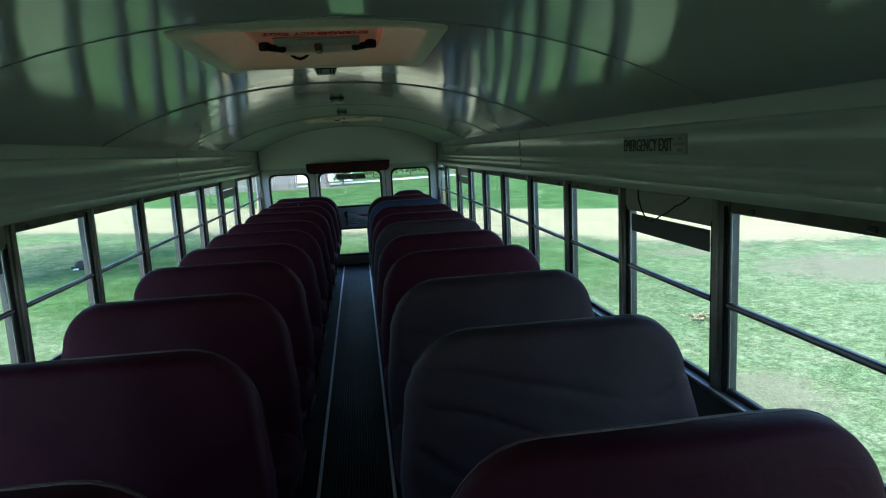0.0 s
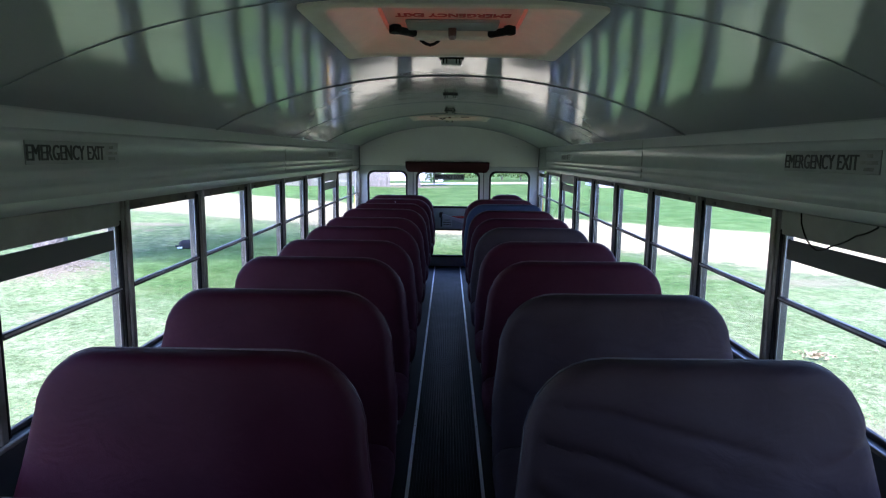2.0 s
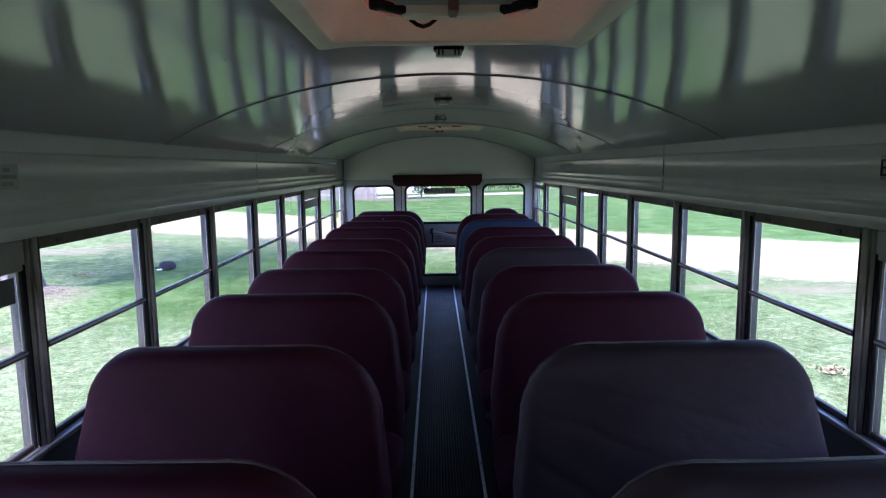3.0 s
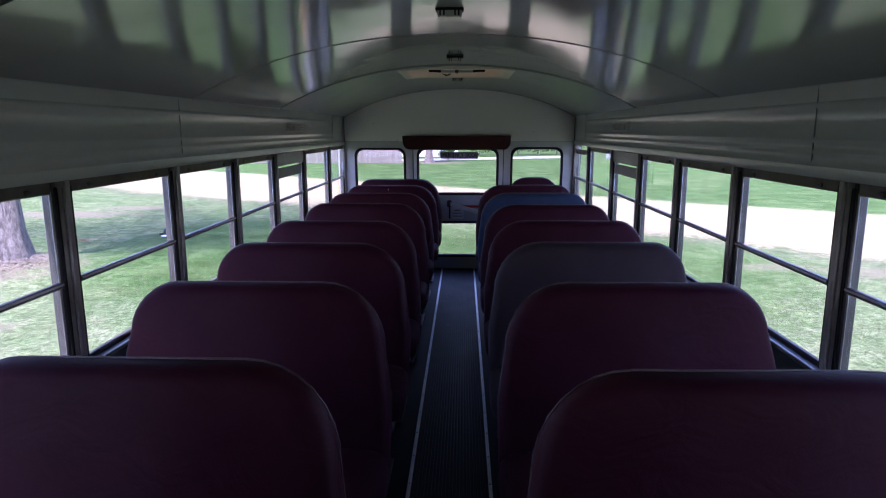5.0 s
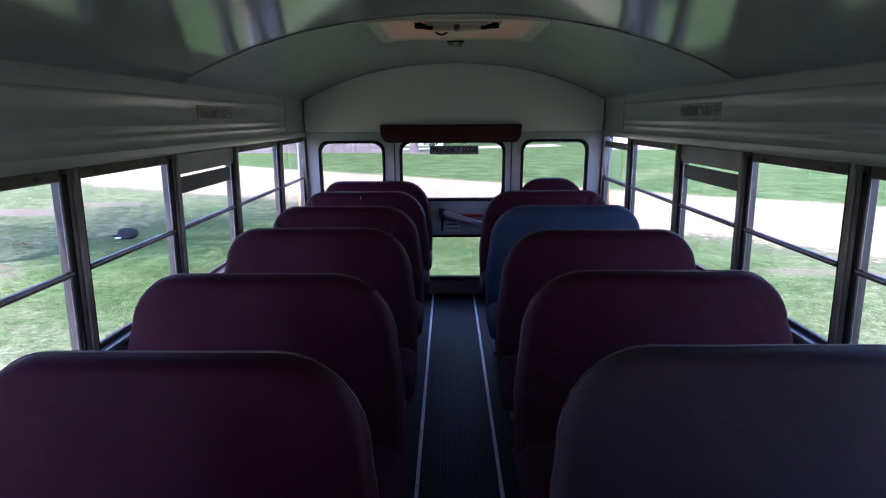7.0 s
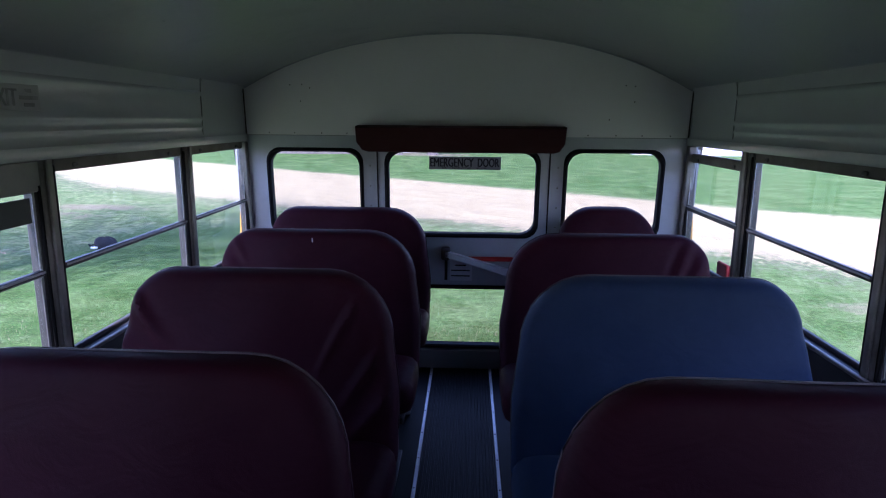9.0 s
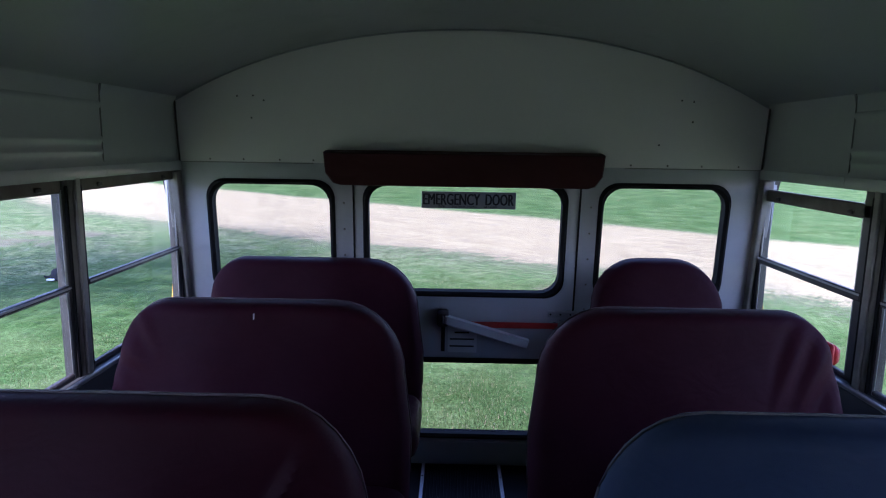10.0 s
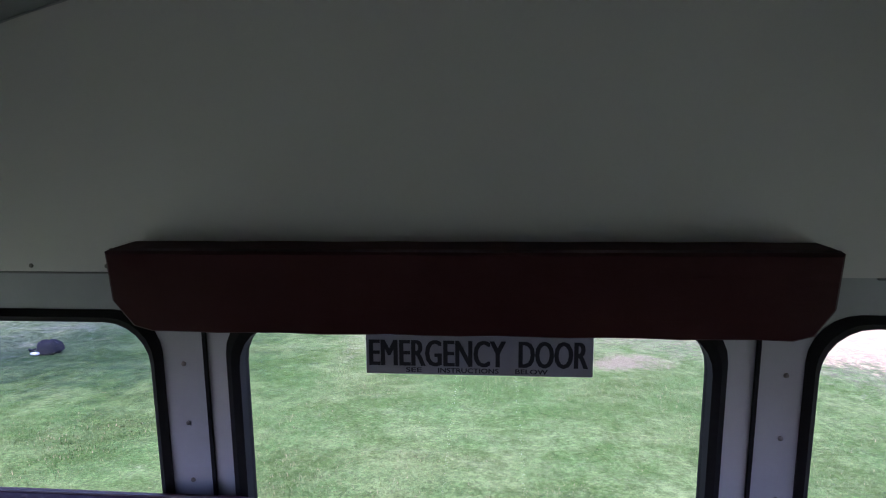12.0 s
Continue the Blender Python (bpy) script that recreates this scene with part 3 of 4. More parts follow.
    for y in ((-7.3, -4.385, -0.64) if s > 0 else (-6.9, -3.76, -0.64)):
        lo, hi = sorted((s * 1.1225, s * 1.132))
        part("panel_seam", boxes(((lo, y - 0.0008, 1.30), (hi, y + 0.0008, 1.535)), c=0.0003), M_FADED_WALL, root, "dark gap between panels")
    return root


side_wall(-1, "wall_left")
side_wall(1, "wall_right")


def window(s, k, y0, y1, exit_sash=False, gap=0.0):
    """One sash window between two posts, with its channels, rails, panes and latches."""
    root = thing("window_%d" % k, "aluminium two-part sash window" + (" with a dark strip, used as an exit" if exit_sash else ", closed" if not gap else ", upper sash lowered a little"), "window", "side windows", "structure")
    X = lambda a, b: sorted((s * T(a), s * T(b)))
    top = WTOP
    if exit_sash:
        a, b = X(1.135, 1.16)
        part("top_panel", boxes(((a, y0, 1.178), (b, y1, HEAD - 0.002)), c=0.003), M_FILLER, root, "dull grey painted filler panel")
        top = 1.176
    a, b = X(1.146, 1.182)
    ja, jb = X(1.146, 1.206)
    jw, low = (0.056, 0.938) if gap else (0.020, 0.947)
    jt = top + 0.02 if exit_sash else HEAD + 0.004
    part("jamb", boxes(((ja, y0, SILL), (jb, y0 + jw, jt)), c=0.004), M_BRONZE, root)
    part("jamb", boxes(((ja, y1 - 0.022, SILL), (jb, y1, jt)), c=0.004), M_BRONZE, root)
    e0, e1 = X(1.150, 1.158)
    part("bead", boxes(((e0, y0 + jw - 0.004, SILL), (e1, y0 + jw + 0.006, top + 0.01)), c=0.002), M_ALU, root, "thin bright aluminium bead")
    part("bead", boxes(((e0, y1 - 0.028, SILL), (e1, y1 - 0.018, top + 0.01)), c=0.002), M_ALU, root, "thin bright aluminium bead")
    a2, b2 = X(1.132, 1.146)
    part("channel", boxes(((a2, y0 + 0.002, SILL), (b2, y0 + 0.014, top + 0.02)), c=0.003), M_BLACK, root, "dark rubber channel")
    part("channel", boxes(((a2, y1 - 0.014, SILL), (b2, y1 - 0.002, top + 0.02)), c=0.003), M_BLACK, root, "dark rubber channel")
    t0 = top - gap
    part("top_rail", boxes(((a, y0 + 0.02, t0), (b, y1 - 0.022, t0 + (0.044 if gap else 0.028) if gap or exit_sash else HEAD + 0.004)), c=0.004), M_RAIL, root, "rusty brown top rail of the sash")
    a3, b3 = X(1.134, 1.172)
    part("middle_rail", boxes(((a3, y0 + 0.018, low), (b3, y1 - 0.02, 0.965)), c=0.005), M_BRONZE, root)
    m0, m1 = X(1.131, 1.135)
    part("rail_edge", boxes(((m0, y0 + 0.02, 0.956), (m1, y1 - 0.022, 0.963)), c=0.0015), M_ALU, root, "bright edge of the rail")
    part("bottom_rail", boxes(((a, y0 + 0.02, SILL), (b, y1 - 0.022, SILL + 0.016)), c=0.004), M_STEEL, root)
    for dy in (y0 + 0.10, y1 - 0.14):
        l0, l1 = X(1.136, 1.147)
        part("latch", boxes(((l0, dy, t0 + 0.008), (l1, dy + 0.028, t0 + 0.022)), c=0.003), M_STEEL, root, "small black spring latch")
    p0, p1 = X(1.158, 1.162)
    q0, q1 = X(1.170, 1.174)
    for nm, l, h, za, zb in (("upper_pane", p0, p1, 0.966, t0), ("lower_pane", q0, q1, SILL + 0.016, low)):
        pane = part(nm, boxes(((l, y0 + 0.02, za), (h, y1 - 0.022, zb)), c=0.0005), M_GLASS, root, smooth=False)
        pane.visible_shadow = False
    if exit_sash:
        d0, d1 = X(1.150, 1.156)
        part("dark_strip", boxes(((d0, y0 + 0.034, 1.097), (d1, y1 - 0.038, 1.165)), c=0.002), M_DARK, root, "dark opaque strip across the glass")
        h0, h1 = X(1.075, 1.10)
        part("release_handle", boxes(((h0, y0 + 0.16, 0.685), (h1, y0 + 0.46, 0.706)), ((h0, y0 + 0.16, 0.66), (h1, y0 + 0.19, 0.70)), ((h0, y0 + 0.43, 0.66), (h1, y0 + 0.46, 0.70)), c=0.006), M_RED, root, "red release handle along the sill")
    return root


num = 1
for s in (-1, 1):
    ends = POSTS + [-0.098]
    for i, (a, b) in enumerate(zip(ends, ends[1:])):
        window(s, num, a + 0.052, b, exit_sash=i in (3, 9), gap=0.045 if s > 0 and i == 11 else 0.0)
        num += 1


# ---- rear wall, emergency door ----
LW = round_rect(-1.028, 0.765, -0.522, 1.237, 0.075)
RW = round_rect(0.509, 0.765, 1.022, 1.243, 0.075)
DW = round_rect(-0.413, 0.767, 0.393, 1.239, 0.075)
DL = round_rect(-0.395, 0.126, 0.405, 0.500, 0.075)
outline = [(-1.19, 0.0), (-0.452, 0.0), (-0.452, 1.262), (0.441, 1.262), (0.441, 0.0), (1.19, 0.0), (1.19, 1.53)] + [(x, arch(x) + 0.03) for x in reversed(XS)] + [(-1.19, 1.53)]
wall_rear = thing("wall_rear", "pale painted rear bulkhead with rounded corners and rivets", "wall", kind="structure")
wall_rear.matrix_basis = LEAN
part("panel", holed_plate(outline, [LW, RW], 0.0, 0.028), M_PILLAR, wall_rear, "greyish painted window panel", smooth=False)
bm = bmesh.new()
top = [(-1.1255, 1.302), (1.1255, 1.302), (1.1255, 1.525)] + [(x, arch(x) - 0.002) for x in reversed(XS)] + [(-1.1255, 1.525)]
part("upper_panel", holed_plate(top, [], -0.006, -0.001), M_REAR, wall_rear, smooth=False)
for lo, hi in ((-1.112, -0.60), (0.60, 1.112)):
    part("panel_seam", boxes(((lo, -0.0075, 1.2985), (hi, -0.0015, 1.3015)), c=0.0008), M_FADED_WALL, wall_rear, "dark gap between panels")
part("outer_skin", holed_plate([(a * 0.98, b) for a, b in outline], [LW, RW], 0.030, 0.036), M_YELLOW, wall_rear, "yellow outer skin", smooth=False)


def rivet(x, z, y=-0.001, r=0.006, parent=wall_rear, mat=M_POST):
    bm = bmesh.new()
    rings = [[(x + rr * math.cos(a * math.tau / 8), y - d, z + rr * math.sin(a * math.tau / 8)) for a in range(8)] for rr, d in ((r, 0), (r * 0.8, 0.002), (r * 0.3, 0.003))]
    loft(bm, rings, cap=True)
    return part("rivet", bm, mat, parent)


for x in (-1.0, -0.87, -0.73, -0.6, 0.62, 0.76, 0.89, 1.03):
    rivet(x, 1.312, -0.007, 0.004, mat=M_POST)
for i in range(5):
    rivet(-0.487, 1.145 - 0.105 * i, -0.001, 0.0045)
    rivet(0.482, 1.145 - 0.105 * i, -0.001, 0.0045)
for x, z in ((-0.82, 1.552), (-0.78, 1.535), (-0.83, 1.47), (0.835, 1.552), (0.79, 1.556), (0.838, 1.478), (0.72, 1.39), (-0.88, 1.55)):
    rivet(x, z, -0.007, 0.0037, mat=M_STEEL)
for loop, nm in ((LW, "left"), (RW, "right")):
    cx = sum(p[0] for p in loop) / len(loop)
    inner = [(x + (0.021 if x < cx else -0.021), z + (0.021 if z < 0.98 else -0.021)) for x, z in loop]
    part("gasket", gasket(loop, inner, -0.008, 0.038), M_BLACK, wall_rear, "black rubber window gasket")
    pane = part("pane", holed_plate(inner, [], 0.022, 0.026), M_TINTED, wall_rear, smooth=False)
    pane.visible_shadow = False
door = thing("door_1", "bluish white rear emergency door with two rubber-sealed windows", "door", kind="structure")
door.matrix_basis = LEAN
part("leaf", holed_plate([(-0.446, 0.012), (0.435, 0.012), (0.435, 1.258), (-0.446, 1.258)], [DW, DL], 0.004, 0.028), M_DOOR, door, smooth=False)
part("outer_skin", holed_plate([(-0.446, -0.3), (0.435, -0.3), (0.435, 1.3), (-0.446, 1.3)], [DW, DL], 0.030, 0.036), M_YELLOW, door, "yellow outer skin", smooth=False)
for loop in (DW, DL):
    cz = sum(p[1] for p in loop) / len(loop)
    inner = [(x + (0.022 if x < 0 else -0.022), z + (0.022 if z < cz else -0.022)) for x, z in loop]
    part("gasket", gasket(loop, inner, -0.006, 0.038), M_BLACK, door, "black rubber window gasket")
    pane = part("pane", holed_plate(inner, [], 0.022, 0.026), M_TINTED, door, smooth=False)
    pane.visible_shadow = False
for x in (-0.449, 0.438):
    part("edge_strip", boxes(((x - 0.0035, -0.003, 0.02), (x + 0.0035, 0.002, 1.26)), c=0.001), M_BLACK, door, "dark gap round the door")
part("kick_panel", boxes(((-0.44, -0.012, 0.004), (0.43, 0.003, 0.118)), c=0.004), M_DOOR, door)
# latch arm, red bar, hinge plate and lock box
bm = boxes(((-0.012, -0.030, -0.018), (0.345, -0.012, 0.018)), ((-0.012, -0.034, 0.014), (0.345, -0.008, 0.019)), c=0.003)
bm.transform(pose(-0.075, -0.02, 0.664, 0, 16.5, 0))
part("latch_arm", bm, M_WHITE, door, "white painted latch arm")
part("red_bar", boxes(((-0.02, -0.030, 0.627), (0.385, -0.018, 0.652)), c=0.004), M_RED, door, "red painted release bar")
part("latch_pivot", boxes(((-0.115, -0.05, 0.635), (-0.068, 0.0, 0.70)), ((-0.10, -0.06, 0.65), (-0.082, -0.03, 0.685)), c=0.008), M_STEEL, door, "dark latch pivot")
part("lock_box", boxes(((0.372, -0.04, 0.592), (0.462, 0.0, 0.660)), ((0.35, -0.03, 0.618), (0.38, -0.006, 0.655)), c=0.012), M_RAIL, door, "dark greasy lock box")
part("lock_plate", boxes(((0.335, -0.02, 0.675), (0.455, 0.0, 0.699)), c=0.003), M_ALU, door, "riveted metal plate")
for x in (0.345, 0.385, 0.425):
    rivet(x, 0.688, -0.020, 0.004, door, M_BLACK)
part("instruction_plate", boxes(((-0.070, -0.0015, 0.507), (0.05, 0.0035, 0.635)), c=0.0005), M_WHITE, door, "faded white instruction label")
part("arrow_stripe", boxes(((-0.098, -0.002, 0.51), (-0.082, 0.0035, 0.64)), c=0.0005), M_INK, door, "black arrow stripe")
for z, w in ((0.595, 0.06), (0.566, 0.10), (0.535, 0.10)):
    part("text_bar", boxes(((-0.012 - w / 2, -0.0025, z - 0.0035), (-0.012 + w / 2, -0.0012, z + 0.0035)), c=0.0003), M_INK, door)
for ob in door.children:
    if ob.name.split(".")[0] in ("latch_arm", "red_bar", "latch_pivot", "lock_box", "lock_plate", "rivet", "instruction_plate", "arrow_stripe", "text_bar"):
        ob.location.z += 0.018
sign = thing("door_sign", "dark film sign lettered EMERGENCY DOOR stuck on the door glass", "sign")
sign.matrix_basis = LEAN @ Matrix.Translation((-0.004, 0, 0.015))
part("plate", boxes(((-0.178, 0.017, 1.113), (0.193, 0.0205, 1.180)), c=0.001), M_SIGN_DARK, sign)
for text, w, h, x, z in (("EMERGENCY", 0.2225, 0.045, -0.060, 1.150), ("DOOR", 0.109, 0.045, 0.129, 1.150), ("SEE", 0.026, 0.008, -0.0987, 1.121), ("INSTRUCTIONS", 0.099, 0.008, -0.0087, 1.121), ("BELOW", 0.052, 0.008, 0.0943, 1.121)):
    words(text, w, h, facing((x, 0.0165, z), (1, 0, 0), (0, 0, 1)), M_INK, sign)

# padded bumper above the door
pad = [(-0.545, 1.345), (-0.540, 1.270), (-0.512, 1.230), (-0.485, 1.221), (0.444, 1.221), (0.472, 1.229), (0.498, 1.268), (0.503, 1.347)]
bm = bmesh.new()
c = (-0.008, 1.28)
rows = [(1.0, 0.0), (1.0, -0.05), (0.995, -0.075), (0.98, -0.088), (0.93, -0.094), (0.5, -0.097)]
dense = []
for (a, b), (d, e) in zip(pad, pad[1:] + pad[:1]):
    n = max(1, int(math.hypot(d - a, e - b) / 0.05))
    dense += [(a + (d - a) * k / n, b + (e - b) * k / n) for k in range(n)]
loft(bm, [[(c[0] + (x - c[0]) * (1 - (1 - q) * 0.22), y - 0.008 + 0.003 * math.sin(x * 37), c[1] + (z - c[1]) * q) for x, z in dense] for q, y in rows], cap=True)
header_pad = thing("door_header_pad", "dark brownish maroon vinyl pad above the rear door", "pad")
header_pad.matrix_basis = LEAN @ Matrix.Translation((0, 0, 0.009))
part("cover", bm, M_PAD, header_pad)
bm = bmesh.new()
tube(bm, [(-0.542, -0.085, 1.343), (0.0, -0.092, 1.345), (0.500, -0.085, 1.345)], 0.004, 6)
part("top_seam", bm, M_PIPE, header_pad, "sewn seam along the top")
part("backing_board", boxes(((-0.50, -0.008, 1.225), (0.48, 0.0, 1.335)), c=0.002), M_BLACK, header_pad)

for x in (-1.119, 1.119):
    part("corner_gap", boxes(((x - 0.003, -0.012, 1.30), (x + 0.003, -0.005, 1.53)), c=0.001), M_STEEL, wall_rear, "dark gap in the corner")

# front bulkhead behind the camera
tagged(part("wall_front", boxes(((-1.2, FRONT - 0.06, 0.0), (1.2, FRONT, 1.9)), c=0.003), M_WALL), "plain painted front bulkhead", "wall", kind="structure")


# ---- floor ----
floor = thing("floor", "black rubber bus floor with a ribbed aisle runner", "floor", kind="structure")
part("subfloor", boxes(((-1.2, FRONT - 0.05, -0.09), (1.2, 0.09, -0.006)), c=0.002), M_FLOOR, floor)
bm = bmesh.new()
prof = []
n = 22
for i in range(n):
    x = -0.155 + 0.31 * i / n
    w = 0.31 / n
    prof += [(x, -0.004), (x + w * 0.12, 0.0), (x + w * 0.58, 0.0), (x + w * 0.7, -0.004)]
prof.append((0.155, -0.004))
loft(bm, [[(x, y, z) for x, z in prof] for y in (FRONT, 0.042)], close=False)
part("aisle_runner", bm, M_FLOOR, floor, "ribbed black rubber runner")
for x in (-0.166, 0.160):
    strip = part("aisle_strip", boxes(((x - 0.0072, FRONT, -0.006), (x + 0.0072, 0.040, 0.004)), c=0.002), M_BRIGHT, floor, "worn aluminium floor strip")
    for i in range(24):
        bm = bmesh.new()
        y = -0.1 - 0.22 * i
        loft(bm, [[(x + r * math.cos(a * 1.047), y + r * math.sin(a * 1.047), z) for a in range(6)] for r, z in ((0.005, 0.003), (0.003, 0.0055))], cap=True)
        part("screw", bm, M_STEEL, strip)


# ---- seats ----
def seat_outline(w, h0, h1, side, step=0.035, n=9):
    """A trapezoid with a wide round corner on the aisle's side; side is 1 where the aisle lies at negative x."""
    pts = []
    wb = w
    narrow = min(1.0, w / 0.425)
    for sx, a0 in ((1, 0), (-1, 90)):
        aisle = sx != side
        wt, r = (w - 0.022, 0.20) if aisle else (w - 0.030, 0.13)
        if narrow < 0.9:
            wt, r = w - 0.045, 0.18
        for k in range(n):
            a = radians(a0 + 90 * k / (n - 1))
            pts.append((sx * (wt - r) + r * math.cos(a), h1 - r + r * math.sin(a)))
    swell = 0.014 if narrow >= 0.9 else 0.0  # the wall side widens downwards
    wl, wr = (wb + swell, wb) if side < 0 else (wb, wb + swell)
    pts += [(-wl, h0 + 0.22), (-wl, h0 + 0.02), (-wl + 0.03, h0), (wr - 0.03, h0), (wr, h0 + 0.02), (wr, h0 + 0.22)]
    out = []
    for (a, b), (c, d) in zip(pts, pts[1:] + pts[:1]):
        k = max(1, int(math.hypot(c - a, d - b) / step))
        out += [(a + (c - a) * i / k, b + (d - b) * i / k) for i in range(k)]
    return out


# creases of slack covers: from (u, z) to (u, z), u is -1 at the aisle and 1 at the wall
CREASES = {
    "corner": [(0.97, 0.80, 0.62, 0.73), (0.98, 0.72, 0.66, 0.62), (0.85, 0.91, 0.62, 0.80), (0.98, 0.60, 0.75, 0.50)],
    "fan": [(0.74, 0.915, 0.48, 0.73), (0.91, 0.90, 0.60, 0.72), (0.99, 0.79, 0.72, 0.66)],
    "sag": [(-0.93, 0.865, 0.55, 0.72), (-0.95, 0.77, 0.2, 0.63), (-0.97, 0.66, -0.3, 0.54), (0.96, 0.80, 0.6, 0.73)],
    "aisle": [(-0.72, 0.85, -0.40, 0.60), (-0.86, 0.665, -0.55, 0.52), (-0.97, 0.58, -0.60, 0.43), (0.90, 0.86, 0.55, 0.70), (0.97, 0.74, 0.7, 0.62)],
    "side": [(-0.98, 0.83, -0.70, 0.79), (-0.98, 0.76, -0.62, 0.71), (-0.98, 0.69, -0.66, 0.63), (-0.98, 0.61, -0.72, 0.56), (0.97, 0.76, 0.7, 0.70)],
}


def creased(u, z, style, seed):
    """Depth of the folds at a point of the back, 1 at a full valley."""
    total = 0.0
    for i, (u0, z0, u1, z1) in enumerate(CREASES[style]):
        t = (u - u0) / (u1 - u0)
        if not 0 < t < 1:
            continue
        bend = 0.018 * math.sin(t * 3.0 + i) + 0.012 * noise.noise(Vector((u * 3, i * 5.3, seed)))
        d = z - (z0 + (z1 - z0) * t + bend)
        fade = min(1.0, t * 7) * (1 - t) ** 0.8
        if style == "fan":
            fade = math.sin(math.pi * t)
            total += fade * (math.exp(-((d - 0.03) / 0.04) ** 2) - math.exp(-((d + 0.045) / 0.04) ** 2))
            continue
        if style != "sag":
            total += fade * (0.4 * math.exp(-((d - 0.05) / 0.034) ** 2) + 0.4 * math.exp(-((d + 0.05) / 0.034) ** 2) - math.exp(-(d / 0.030) ** 2))
            continue
        total += fade * (math.exp(-(d / 0.012) ** 2) - 0.6 * math.exp(-((d - 0.036) / 0.026) ** 2) - 0.3 * math.exp(-((d + 0.036) / 0.026) ** 2))
    return total


def backrest(w, top, seed, folds, side, style):
    bm = bmesh.new()
    loop = seat_outline(w, 0.36, top, side, 0.012 if folds else 0.035)
    c = (0, 0.66)
    rows = [(0.02, 0.060), (0.5, 0.060), (0.85, 0.058), (0.93, 0.052), (0.965, 0.042), (0.985, 0.030), (0.996, 0.016), (1.002, 0.002), (1.003, -0.012), (0.998, -0.026),
            (0.988, -0.038), (0.970, -0.047), (0.942, -0.053), (0.9, -0.056)]
    steps = 48 if folds else 8
    rows += [(0.9 - 0.88 * (k + 1) / steps, -0.056 - 0.004 * min(1.0, 2.0 * (k + 1) / steps)) for k in range(steps)]
    rings = []
    for q, y in rows:
        ring = []
        for x, z in scaled_ring(loop, q, c):
            soft = 0.008 * noise.noise(Vector((x * 5 + seed * 9.1, z * 5, seed))) * (1 if y < 0 else 0.3)
            if folds and y < -0.02:
                soft += folds * creased(x * side / w, z, style, seed)
            ring.append((x, y + 0.050 + soft + 0.24 * (z - top), z + 0.004 * noise.noise(Vector((x * 3, seed, 1)))))
        rings.append(ring)
    loft(bm, rings, cap=True)
    return bm


def piping(w, top, side):
    bm = bmesh.new()
    loop = [p for p in scaled_ring(seat_outline(w, 0.36, top, side), 1.003, (0, 0.66)) if p[1] > 0.42]
    k = max(range(len(loop)), key=lambda i: math.dist(loop[i], loop[(i + 1) % len(loop)]))
    loop = loop[k + 1:] + loop[:k + 1]
    tube(bm, [(x, 0.058 + 0.24 * (z - top), z) for x, z in loop], 0.0026, 5)
    return bm


def cushion(w):
    bm = bmesh.new()
    loop = round_rect(-w, -0.44, w, -0.10, 0.06, 6)
    rows = [(0.05, 0.33), (0.9, 0.33), (0.98, 0.345), (1.0, 0.37), (1.0, 0.40), (0.99, 0.425), (0.96, 0.442), (0.88, 0.452), (0.6, 0.46), (0.3, 0.463), (0.05, 0.464)]
    loft(bm, [[(x, y, z) for x, y in scaled_ring(loop, q, (0, -0.27))] for q, z in rows], cap=True)
    return bm


def bus_seat(w, top, mat, label, seed, folds=0.0, side=1, style="corner"):
    """A forward-facing bench seat; its origin is on the floor below the top of its back."""
    root = thing("bus_seat", label, "seat", "bench seats of the bus")
    part("backrest", backrest(w, top, seed, folds, side, style), mat, root)
    part("piping", piping(w, top, side), M_PIPE if mat is M_MAROON else M_PIPE_GREY, root, "worn piping round the back")
    part("cushion", cushion(w + 0.005), mat, root)
    part("seat_frame", boxes(((-w + 0.03, -0.42, 0.295), (w - 0.03, -0.08, 0.328)), c=0.006), M_STEEL, root, "dark steel frame")
    lx = -side * (w - 0.10)
    for y in (-0.38, -0.12):
        part("leg", boxes(((lx - 0.018, y - 0.018, 0.012), (lx + 0.018, y + 0.018, 0.30)), c=0.004), M_STEEL, root)
    part("foot_plate", boxes(((lx - 0.03, -0.42, 0.0), (lx + 0.03, -0.08, 0.012)), c=0.003), M_STEEL, root)
    lx = side * (w - 0.03)
    part("wall_bracket", boxes(((lx - 0.02, -0.40, 0.24), (lx + 0.02, -0.10, 0.30)), c=0.004), M_STEEL, root)
    return root


ROWS_L = [-0.185, -0.85, -1.56, -2.29, -3.12, -3.79, -4.50, -5.24, -5.98, -6.69, -7.40, -8.10, -8.82]
ROWS_R = [-0.185, -0.90, -1.61, -2.38, -3.11, -3.77, -4.50, -5.28, -5.99, -6.72, -7.42, -8.10, -8.82]
TXT = {M_MAROON: "dark maroon vinyl bus bench with rounded back", M_GREY: "bus bench seat recovered in dull grey vinyl", M_BLUE: "bus bench seat recovered in blue vinyl"}
XC, XL, HW = 0.585, 0.603, 0.425
base = bus_seat(HW, 0.928, M_MAROON, TXT[M_MAROON] + ", scuffed", 1, 0.0, -1)
base.location = (-0.590, ROWS_L[0], 0)
front = None  # the forward benches stand a little higher
